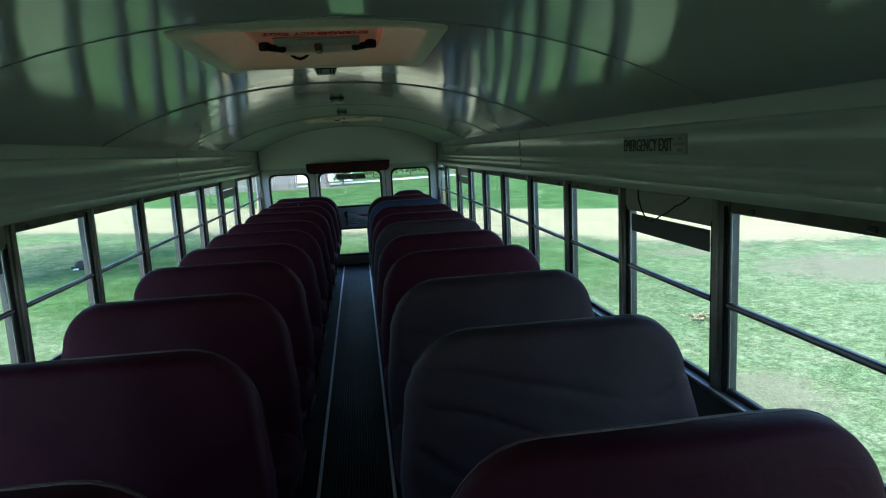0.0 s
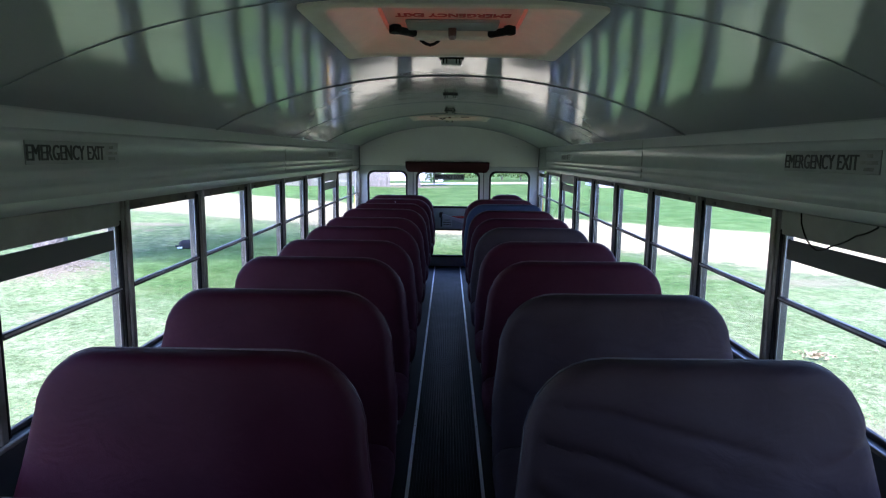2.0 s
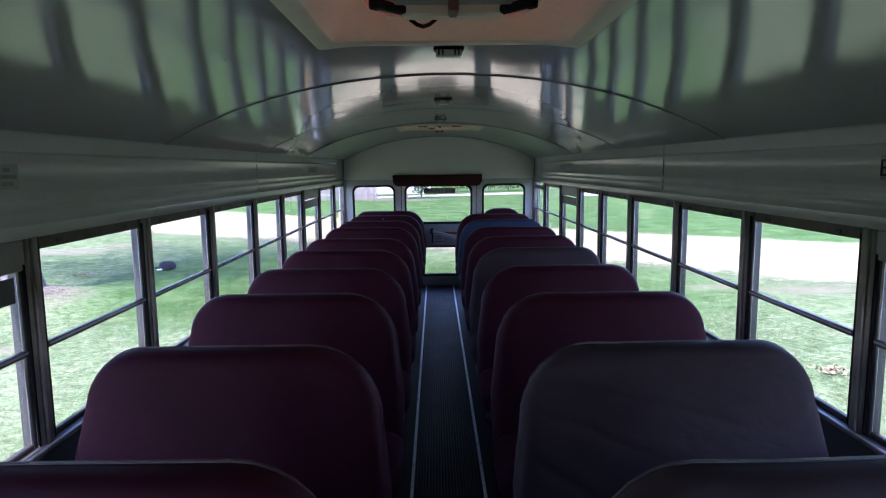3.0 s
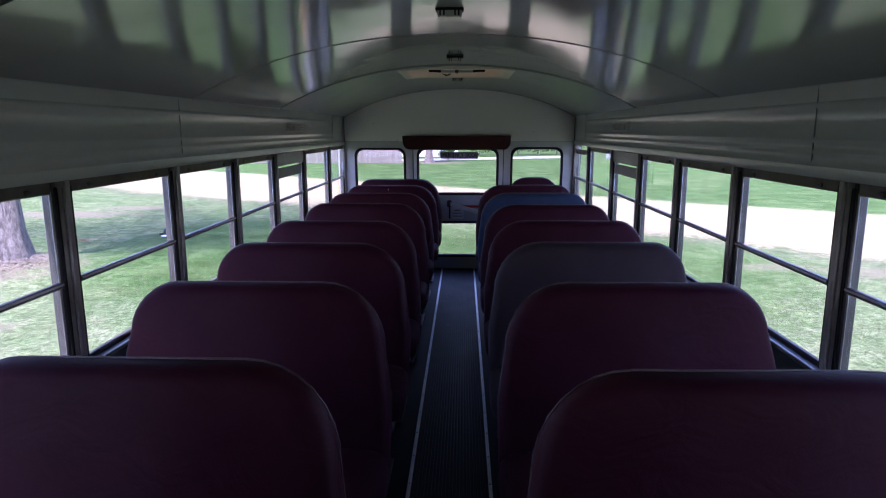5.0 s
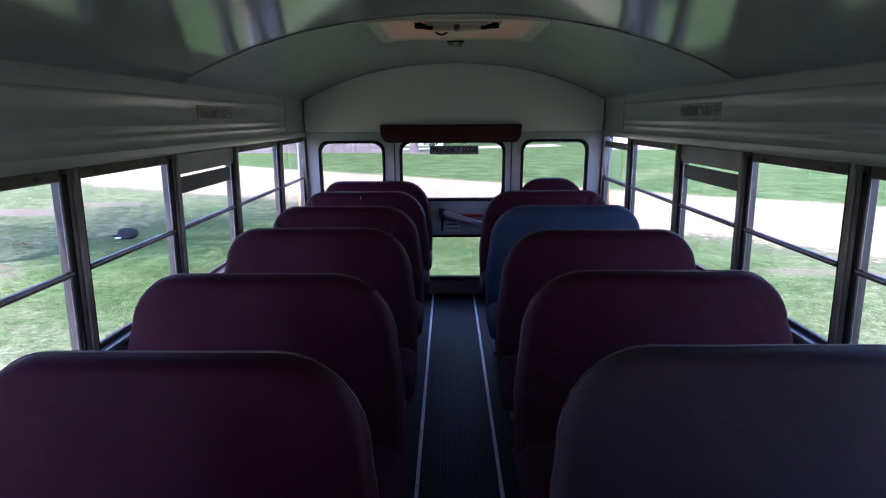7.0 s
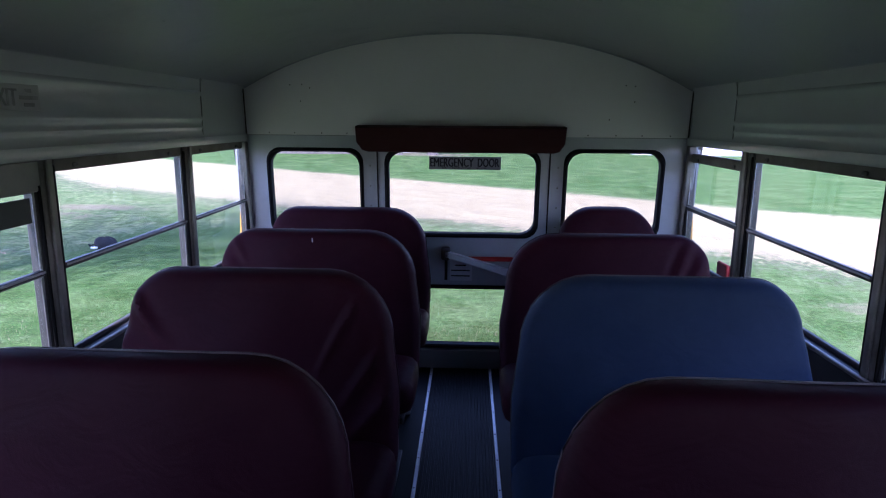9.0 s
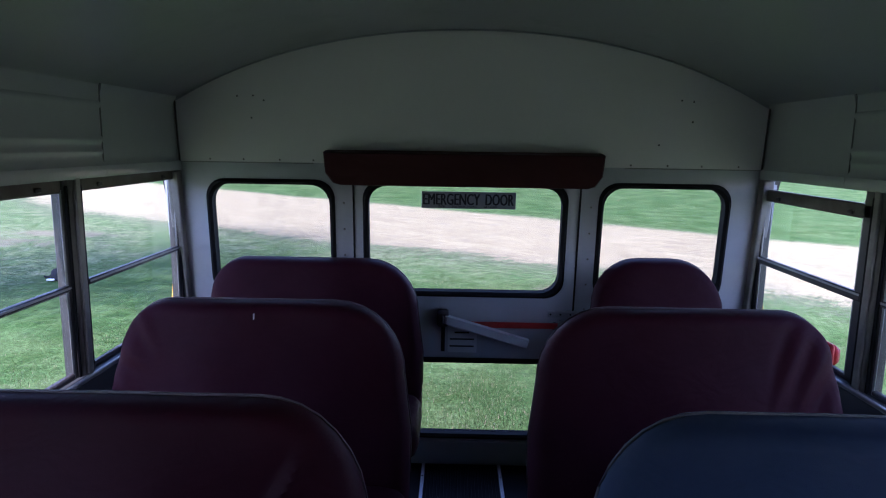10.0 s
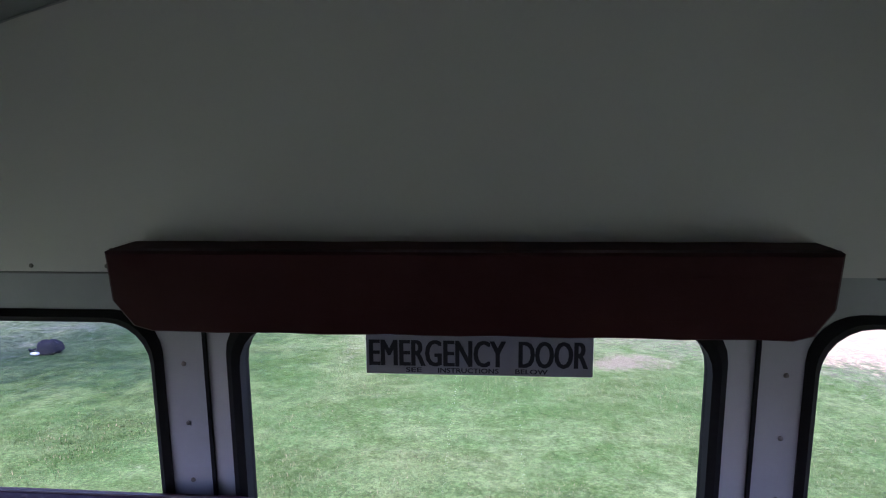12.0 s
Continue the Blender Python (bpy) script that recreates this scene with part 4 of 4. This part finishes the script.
for i, y in enumerate(ROWS_L[1:]):
    if i in (0, 1):
        ob = bus_seat(HW, 0.924, M_MAROON, TXT[M_MAROON] + ", creased at its corner", 2 + i, 0.011 if i == 0 else 0.017, -1, "corner" if i == 0 else "aisle")
        ob.location = (-0.592 if i == 0 else -XL, y, 0)
        if i == 0:
            part("tear", boxes(((-0.018, -0.018, 0.881), (-0.0145, 0.004, 0.901)), c=0.001), M_WHITE, ob, "small pale tear in the vinyl")
    elif y > -5.2:
        copy_thing(base, pose(-XL, y, 0))
    elif front is None:
        front = bus_seat(HW, 0.945, M_MAROON, TXT[M_MAROON] + ", scuffed", 1, 0.0, -1)
        front.location = (-XL, y, 0)
    else:
        copy_thing(front, pose(-XL, y, 0))
small = bus_seat(0.29, 0.948, M_MAROON, "narrow maroon vinyl bus seat beside the rear door", 5, 0.0, 1)
small.location = (0.729, ROWS_R[0], 0)
COL = {2: M_BLUE, 5: M_GREY, 8: M_GREY, 9: M_GREY}
FOLD = {1: 0.009, 2: 0.005, 4: 0.010, 5: 0.005, 9: 0.011, 8: 0.005}
plain = None
for i, y in enumerate(ROWS_R):
    if i == 0:
        continue
    mat = COL.get(i, M_MAROON)
    if mat is M_MAROON and i not in FOLD and y < -5.2 and plain is not None:
        copy_thing(plain, pose(XC, y, 0))
        continue
    ob = bus_seat(HW, 0.945 if y < -5.2 else 0.932, mat, TXT[mat] + (", wrinkled" if FOLD.get(i, 0) > 0.005 else ""), 20 + i, FOLD.get(i, 0.0), 1, {1: "fan", 2: "side", 4: "side", 8: "sag", 9: "sag"}.get(i, "corner"))
    ob.location = (XC, y, 0)
    if mat is M_MAROON and i not in FOLD and y < -5.2:
        plain = ob


# ---- roof hatches ----
def hatch(y0, y1, full):
    root = thing("roof_hatch", "cream plastic roof hatch with a red lid, closed", "roof hatch", "roof hatches")

    def rr(d, r):
        """A rounded outline with points along its straight sides too."""
        loop, out = round_rect(-HX - d, y0 - d, HX + d, y1 + d, r, 7), []
        for i, (a, b) in enumerate(zip(loop, loop[1:] + loop[:1])):
            n = 14 if i % 7 == 6 else 1
            out += [(a[0] + (b[0] - a[0]) * k / n, a[1] + (b[1] - a[1]) * k / n) for k in range(n)]
        return out

    low = lambda x: min(1.775, arch(x) - 0.009)
    bm = bmesh.new()
    rings = [[(x, y, arch(x) + 0.004) for x, y in rr(0.022, 0.02)], [(x, y, low(x) + 0.002) for x, y in rr(0.022, 0.02)]]
    rings += [[(x, y, low(x) + dz) for x, y in rr(d, r)] for d, r, dz in ((0.018, 0.02, 0.0), (-0.018, 0.045, 0.0), (-0.028, 0.05, 0.004))]
    loft(bm, rings)
    part("frame", bm, M_HATCH, root)
    bm = bmesh.new()
    rings = [[(x, y, low(x) + 0.004) for x, y in rr(-0.028, 0.05)]]
    rings += [[(x, y, z) for x, y in rr(d, r)] for d, r, z in ((-0.040, 0.055, 1.781), (-0.118, 0.09, 1.812), (-0.142, 0.09, 1.816), (-0.142, 0.09, 1.90))]
    loft(bm, rings)
    part("recess", bm, M_RECESS, root, "warm glowing recess of the hatch")
    bm = bmesh.new()
    cy = (y0 + y1) / 2
    loop = rr(0.03, 0.09)
    rows = [(1.0, 1.852), (1.0, 1.895), (0.95, 1.915), (0.8, 1.925), (0.4, 1.93), (0.02, 1.93)]
    loft(bm, [[(x * q, cy + (y - cy) * q, z) for x, y in loop] for q, z in rows], cap=True)
    part("lid", bm, M_REDGLOW, root, "red fibreglass lid lit through by daylight")
    bm = bmesh.new()
    loop = rr(-0.150, 0.08)
    rows = [(1.0, 1.85), (1.0, 1.824), (0.985, 1.818), (0.93, 1.816), (0.6, 1.815), (0.3, 1.815), (0.02, 1.815)]
    loft(bm, [[(x * q, cy + (y - cy) * q, z) for x, y in loop] for q, z in rows], cap=True)
    part("liner", bm, M_PINK, root, "pinkish inner liner glowing at its edges")
    words("EMERGENCY EXIT", 0.32, 0.042, facing((0, y0 + 0.285 * (y1 - y0) / 0.76, 1.8142), (-1, 0, 0), (0, 1, 0)), M_REDINK, root)
    yb = y0 + 0.50 * (y1 - y0) / 0.76
    part("label_plate", boxes(((-0.135, yb - 0.17, 1.804), (0.135, yb - 0.05, 1.814)), c=0.003), M_SIGN, root, "grey instruction label")
    part("cross_bar", boxes(((-0.12, yb - 0.03, 1.786), (0.12, yb + 0.02, 1.816)), c=0.006), M_HATCH, root)
    part("knob", boxes(((-0.012, yb - 0.10, 1.782), (0.012, yb - 0.02, 1.809)), c=0.005), M_BROWN, root, "small brown knob")
    for s in (-1, 1):
        bm = boxes(((0, -0.011, -0.010), (0.10, 0.011, 0.010)), ((0.085, -0.016, -0.012), (0.112, 0.016, 0.014)), c=0.004)
        bm.transform(pose(s * 0.105, yb - 0.01, 1.800, 0, 0, -48 if s > 0 else 228))
        part("hinge_arm", bm, M_BLACK, root, "black hinge arm")
    tub = bmesh.new()
    tube(tub, [(-0.10 + 0.06 * t, yb + 0.03 + 0.02 * math.sin(t * 3.14), 1.790 - 0.012 * math.sin(t * 3.14)) for t in (0, 0.25, 0.5, 0.75, 1)], 0.005, 6)
    part("cord", tub, M_BLACK, root)
    return root


for h in HATCHES:
    hatch(*h, True)


# ---- ceiling lamps ----
def ceiling_lamp(y):
    root = thing("ceiling_lamp", "small dark dome lamp with a ribbed lens, off", "lamp", "ceiling lamps")
    z = arch(0) - 0.003
    part("base", boxes(((-0.046, y - 0.028, z - 0.008), (0.046, y + 0.028, z)), c=0.004), M_BLACK, root)
    bm = bmesh.new()
    loop = round_rect(-0.040, y - 0.023, 0.040, y + 0.023, 0.008, 4)
    loft(bm, [[(x * q, y + (yy - y) * q, zz) for x, yy in loop] for q, zz in ((1, z - 0.007), (0.97, z - 0.020), (0.88, z - 0.027), (0.3, z - 0.028))], cap=True)
    lens = part("lens", bm, M_LENS, root, "cloudy ribbed lens")
    for x in (-0.03, -0.018, 0.018, 0.03):
        part("rib", boxes(((x - 0.0025, y - 0.0245, z - 0.024), (x + 0.0025, y + 0.0245, z - 0.008)), c=0.001), M_BLACK, lens)
    return root


for y in (-7.1, -5.685, -4.235, -2.85, -1.465):
    ceiling_lamp(y)


# ---- exit signs on the header panels ----
def exit_sign(s, y0, y1, plate=M_SIGN, ink=M_INK, label="worn grey plate lettered EMERGENCY EXIT on the header panel"):
    root = thing("exit_sign", label, "sign", "exit signs")
    x = s * 1.1265
    a, b = sorted((x, x - s * 0.003))
    part("plate", boxes(((a, y0, 1.392), (b, y1, 1.457)), c=0.001), plate, root)
    right = (0, s * -1.0, 0)
    fx = x - s * 0.0036
    mid = (y0 + y1) / 2
    big = mid + s * 0.090 * (y1 - y0)
    words("EMERGENCY EXIT", 0.80 * (y1 - y0), 0.044, facing((fx, big, 1.424), right, (0, 0, 1)), ink, root)
    bx = mid - s * 0.405 * (y1 - y0)
    for z, w in ((1.442, 0.012), (1.424, 0.036), (1.406, 0.02)):
        c, d = sorted((x - s * 0.0028, x - s * 0.0042))
        part("text_bar", boxes(((c, bx - w, z - 0.005), (d, bx + w, z + 0.005)), c=0.0004), M_FADED_INK, root)
    return root


exit_sign(-1, -6.47, -5.99)
exit_sign(1, -6.47, -5.99)
FADED = "faded grey exit plate with worn lettering on the header panel"
exit_sign(-1, -2.16, -1.69, M_FADED, M_FADED_INK, FADED)
exit_sign(1, -2.17, -1.69, M_FADED, M_FADED_INK, FADED)

# loose alarm wire by the exit window
bm = bmesh.new()
pts = [Vector((1.118, -6.13, 1.262)), Vector((1.112, -6.145, 1.232)), Vector((1.108, -6.19, 1.185)), Vector((1.106, -6.25, 1.160)), Vector((1.108, -6.32, 1.182)), Vector((1.112, -6.42, 1.225)), Vector((1.116, -6.50, 1.258))]
fine = []
for i in range(len(pts) - 1):
    for k in range(6):
        fine.append(pts[i].lerp(pts[i + 1], k / 6) + Vector((0, 0, -0.004 * math.sin(k * math.pi / 6))))
tube(bm, fine + [pts[-1]], 0.0024, 6)
tagged(part("alarm_wire", bm, M_BLACK), "loose black alarm wire hanging from the header", "wire")

# red reflector block outside the rear window
lamp = thing("side_marker_lamp", "red side marker lamp on the bus body below the rear window", "lamp")
part("housing", boxes(((1.178, -0.572, 0.665), (1.192, -0.462, 0.752)), c=0.006), M_REDINK, lamp)
part("red_lens", boxes(((1.186, -0.564, 0.673), (1.222, -0.470, 0.744)), c=0.016), M_REDINK, lamp)


# ---- outside ----
GROUND = -1.0


def height(x, y):
    rise = 0.012 * max(0.0, y - 14) + 0.00025 * max(0.0, y - 22) ** 2 if y < 90 else 0.012 * 76 + 0.00025 * 68 ** 2
    m = 0.30 * math.exp(-(((x + 7.65) / 1.1) ** 2 + ((y - 4.05) / 1.1) ** 2))
    return GROUND + 0.03 * noise.noise(Vector((x * 0.3, y * 0.3, 0))) + m + rise * 0.0


bm = bmesh.new()
xs = sorted({*[-400, -200, -100, -60, -40], *[-30 + i * 0.75 for i in range(81)], *[40, 60, 100, 200, 400]})
ys = sorted({*[-400, -200, -100, -50], *[-25 + i * 0.75 for i in range(101)], *[60, 80, 120, 200, 400]})
grid = [[bm.verts.new((x, y, height(x, y))) for x in xs] for y in ys]
for i in range(len(ys) - 1):
    for j in range(len(xs) - 1):
        bm.faces.new((grid[i][j], grid[i][j + 1], grid[i + 1][j + 1], grid[i + 1][j]))
tagged(part("ground", bm, M_GROUND), "patchy green lawn crossed by a pale gravel road", "ground", kind="structure")


def grass_blades():
    rng = np.random.default_rng(4)
    regions = [(-7.5, -1.5, -6.0, 9.5, 420), (1.5, 7.5, -8.5, 5.5, 420), (-5.5, 3.2, 0.3, 8.5, 1500), (-2.2, 2.2, 0.5, 4.6, 5200), (-13.0, -7.5, 0.0, 11.0, 45)]
    P = []
    for x0, x1, y0, y1, dens in regions:
        n = int((x1 - x0) * (y1 - y0) * dens)
        P.append(np.c_[rng.uniform(x0, x1, n), rng.uniform(y0, y1, n)])
    P = np.concatenate(P)
    keep = (P[:, 1] - np.maximum(np.minimum(11.1 - 0.55 * P[:, 0], 12.2 - 0.87 * P[:, 0]), 7.9 - 0.31 * P[:, 0]) < -0.6 + 0.9 * rng.standard_normal(len(P))) & ((np.abs((P[:, 0] + 7.4) / 1.5) ** 2 + np.abs((P[:, 1] - 4.1) / 1.4) ** 2) > 1)
    patchy = np.array([noise.noise(Vector((a * 1.1, b * 1.1, 5))) for a, b in P])
    keep &= patchy > rng.uniform(-0.7, 0.35, len(P))
    P, patchy = P[keep], patchy[keep]
    n = len(P)
    h = rng.uniform(0.012, 0.045, n) * (1 + 0.5 * np.clip(patchy, 0, 1))
    h *= np.where(np.abs(P[:, 0]) > 2.2, 0.6, 0.85)
    ang, lean = rng.uniform(0, 6.283, n), rng.uniform(0.2, 1.0, n)
    wd = rng.uniform(0.002, 0.0048, n)
    dirx, diry = np.cos(ang), np.sin(ang)
    z0 = np.full(n, GROUND - 0.02)
    a = np.c_[P[:, 0] - diry * wd, P[:, 1] + dirx * wd, z0]
    b = np.c_[P[:, 0] + diry * wd, P[:, 1] - dirx * wd, z0]
    t = np.c_[P[:, 0] + dirx * h * lean, P[:, 1] + diry * h * lean, z0 + 0.02 + h]
    me = bpy.data.meshes.new("grass")
    me.from_pydata(np.stack([a, b, t], 1).reshape(-1, 3).tolist(), [], np.arange(3 * n).reshape(-1, 3).tolist())
    me.materials.append(M_BLADE)
    return tagged(new("grass", me), "short uneven green lawn grass", "grass", kind="stuff")


grass_blades()


def tree(name, x, y, r, h, crown_r, leaves, label, seed, lean=0.0):
    rng = random.Random(seed)
    root = thing(name, label, "tree", at=(x, y, height(x, y)))
    bm = bmesh.new()
    rings = []
    for k in range(15):
        t = k / 14
        z = h * 0.62 * t
        rad = r * (1.0 - 0.45 * t + 0.75 * math.exp(-t * 16))
        ring = []
        for a in range(24):
            ang = a * math.tau / 24
            q = rad * (1 + 0.07 * math.sin(ang * 5 + seed) * (1 - t) + 0.06 * noise.noise(Vector((math.cos(ang) * 3, math.sin(ang) * 3, z * 1.5 + seed))))
            ring.append((q * math.cos(ang) + 0.15 * t * t, q * math.sin(ang) + 0.1 * math.sin(t * 3), z - 0.1))
        rings.append(ring)
    loft(bm, rings, cap=True)
    part("trunk", bm, M_BARK, root)
    bm = bmesh.new()
    tips = []
    for k in range(11):
        a = k * 2.4 + rng.uniform(-0.3, 0.3)
        z = h * rng.uniform(0.36, 0.6)
        ln = crown_r * rng.uniform(0.6, 0.95)
        pts = [(0.12, 0.05, z)]
        for q in (0.3, 0.6, 1.0):
            pts.append((lean * q + ln * q * math.cos(a + q * 0.3), ln * q * math.sin(a + q * 0.3), z + h * 0.28 * q + rng.uniform(-0.2, 0.2)))
        tips += pts[1:]
        tube(bm, pts, r * 0.2, 6)
    part("limbs", bm, M_BARK, root)
    pos, faces = [], []
    for k in range(leaves):
        c = Vector(rng.choice(tips))
        c += Vector((rng.gauss(0, 1), rng.gauss(0, 1), rng.gauss(0, 0.8))) * crown_r * 0.19
        s = rng.uniform(0.05, 0.095) if leaves > 5000 else rng.uniform(0.07, 0.15)
        m = Euler((rng.uniform(0, 6), rng.uniform(0, 6), rng.uniform(0, 6))).to_matrix()
        i = len(pos)
        for px, py, pz in ((-s, 0, 0), (0, -0.45 * s, 0.1 * s), (s, 0, 0), (0, 0.45 * s, 0.1 * s)):
            pos.append(c + m @ Vector((px, py, pz)))
        faces.append((i, i + 1, i + 2, i + 3))
    me = bpy.data.meshes.new("crown")
    me.from_pydata([tuple(p) for p in pos], [], faces)
    me.materials.append(M_LEAF)
    ob = new("crown", me)
    ob.parent = root
    return root


tree("tree", -7.72, 4.05, 0.23, 11.5, 4.2, 24000, "large shade tree with furrowed grey bark on a bare mound", 3, 0.0)
tree("tree", -2.5, 41.0, 0.26, 9.5, 4.6, 5000, "far tree with a dark trunk in a bare bed", 8)


def bark_chips():
    """Loose bark mulch round the tree."""
    rng = np.random.default_rng(7)
    bm = bmesh.new()
    n = 1100
    for k in range(n):
        a, q = rng.uniform(0, 6.283), abs(rng.normal(0, 0.40)) + 0.25
        x, y = -7.6 + q * 0.8 * math.cos(a), 3.9 + q * 0.9 * math.sin(a)
        z = height(x, y) + 0.005
        l, w2 = rng.uniform(0.010, 0.034), rng.uniform(0.005, 0.012)
        m = pose(x, y, z, rng.uniform(-25, 25), rng.uniform(-25, 25), rng.uniform(0, 360))
        vs = [bm.verts.new(m @ Vector(p)) for p in ((-l, -w2, 0), (l, -w2 * 0.6, 0.004), (l, w2, 0), (-l, w2 * 0.7, 0.006), (0, 0, 0.012))]
        for i in range(4):
            bm.faces.new((vs[i], vs[(i + 1) % 4], vs[4]))
    return tagged(part("bark_mulch", bm, M_MULCH), "loose pale bark mulch on the mound", "mulch", kind="stuff")


bark_chips()


def backpack():
    root = thing("backpack", "black cloth backpack dropped on the grass", "backpack", at=(-6.68, 7.95, GROUND))
    root.scale = (0.74, 0.74, 0.74)
    bm = bmesh.new()
    rings = []
    for q, z in ((0.75, 0.0), (1.0, 0.05), (0.98, 0.13), (0.85, 0.2), (0.5, 0.25), (0.1, 0.26)):
        rings.append([(0.27 * q * math.cos(a * 0.393) * (1 + 0.12 * math.sin(a * 1.9)), 0.19 * q * math.sin(a * 0.393), z + 0.03 * math.sin(a * 0.9)) for a in range(16)])
    loft(bm, rings, cap=True)
    part("bag", bm, M_CLOTH, root)
    bm = bmesh.new()
    tube(bm, [(-0.2, -0.15, 0.05), (-0.3, -0.2, 0.12), (-0.34, -0.12, 0.06), (-0.24, -0.02, 0.1)], 0.018, 6)
    part("strap", bm, M_CLOTH, root)
    part("tag", boxes(((-0.24, -0.27, 0.01), (-0.08, -0.17, 0.06)), c=0.02), M_WHITE, root, "white patch")
    return root


backpack()


def leaf_heap(x, y, size, seed, label):
    rng = random.Random(seed)
    bm = bmesh.new()
    for k in range(170):
        a, q = rng.uniform(0, 6.28), abs(rng.gauss(0, 0.5)) * size
        m = pose(x + q * math.cos(a), y + q * 0.6 * math.sin(a), GROUND + 0.035 + rng.uniform(0, 0.05), rng.uniform(-50, 50), rng.uniform(-50, 50), rng.uniform(0, 360))
        s = rng.uniform(0.014, 0.032)
        vs = [bm.verts.new(m @ Vector(p)) for p in ((-s, 0, 0), (-0.2 * s, -0.5 * s, 0.2 * s), (s, 0, 0), (0.1 * s, 0.5 * s, 0.2 * s))]
        bm.faces.new(vs)
    return tagged(part("leaf_heap", bm, M_DRY, smooth=False), label, "leaves")


leaf_heap(4.55, -0.57, 0.30, 1, "small heap of dry brown leaves on the grass")
leaf_heap(-8.2, 7.0, 0.35, 2, "scattered dry leaves on the lawn")

# far wooden fence, pale building, shrub
fence = thing("wooden_fence", "tall weathered grey board fence across the lawn", "fence")
bm = bmesh.new()
x = -16.0
k = 0
while x < -4.6:
    w = 0.14
    box(bm, (x, 40.6 + 0.02 * (k % 2), GROUND - 0.05), (x + w, 40.63 + 0.02 * (k % 2), GROUND + 1.75 + 0.04 * noise.noise(Vector((x * 3, 0, 0)))), 0.004)
    x += w + 0.012
    k += 1
boards = part("boards", bm, M_WOOD, fence)
tagged(boards, kind="stuff")
for z in (0.35, 1.3):
    part("rail", boxes(((-16.0, 40.65, GROUND + z), (-4.6, 40.70, GROUND + z + 0.09)), c=0.005), M_WOOD, fence)
shed = thing("far_shed", "pale lavender shed wall far beyond the lawn", "shed")
part("wall", boxes(((12.0, 44.0, GROUND - 0.1), (20.0, 48.0, GROUND + 2.4)), c=0.02), M_PALE, shed)
bm = bmesh.new()
prof = [(43.7, 1.35), (46.0, 2.5), (48.3, 1.35), (48.3, 1.43), (46.0, 2.6), (43.7, 1.43)]
loft(bm, [[(x, y, z) for y, z in prof] for x in (11.8, 20.2)], cap=True)
part("roof", bm, M_STEEL, shed)

house = thing("far_house", "white far garage wall behind the drive", "house")
part("wall", boxes(((-9.0, 52.0, GROUND - 0.1), (-0.5, 58.0, GROUND + 2.6)), c=0.02), M_WHITE, house)
part("garage_door", boxes(((-4.6, 51.94, GROUND), (-1.8, 52.0, GROUND + 2.1)), c=0.01), M_PALE, house, "pale blue garage door")
bm = bmesh.new()
prof = [(51.6, 1.6), (55.0, 3.2), (58.4, 1.6), (58.4, 1.7), (55.0, 3.35), (51.6, 1.7)]
loft(bm, [[(x, y, z) for y, z in prof] for x in (-9.3, -0.2)], cap=True)
part("roof", bm, M_STEEL, house)


def shrub(x, y, w, h, n, seed, label):
    rng = random.Random(seed)
    root = thing("shrub", label, "shrub", "far shrubs", at=(x, y, GROUND))
    bm = bmesh.new()
    for k in range(5):
        a = rng.uniform(0, 6.28)
        tube(bm, [(0, 0, 0), (0.2 * w * math.cos(a), 0.2 * w * math.sin(a), 0.5 * h), (0.35 * w * math.cos(a), 0.35 * w * math.sin(a), 0.9 * h)], 0.03, 5)
    part("stems", bm, M_BARK, root)
    pos, faces = [], []
    for k in range(n):
        c = Vector((rng.gauss(0, 0.3) * w, rng.gauss(0, 0.25) * w, h * (0.12 + 0.8 * rng.random() ** 0.8)))
        q = rng.uniform(0.07, 0.16)
        m = Euler((rng.uniform(0, 6), rng.uniform(0, 6), rng.uniform(0, 6))).to_matrix()
        i = len(pos)
        pos += [tuple(c + m @ Vector(v)) for v in ((-q, 0, 0), (0, -0.5 * q, 0.1 * q), (q, 0, 0), (0, 0.5 * q, 0.1 * q))]
        faces.append((i, i + 1, i + 2, i + 3))
    me = bpy.data.meshes.new("foliage")
    me.from_pydata(pos, [], faces)
    me.materials.append(M_LEAF)
    ob = new("foliage", me)
    ob.parent = root
    return root


shrub(-1.2, 45.5, 1.4, 2.2, 700, 1, "small green shrub beside the drive")
for i in range(7):
    shrub(1.5 + 1.9 * i, 54.5 + 0.5 * i, 2.4, 2.2 + 0.4 * (i % 3), 900, 10 + i, "dark green bushy shrub behind the drive")
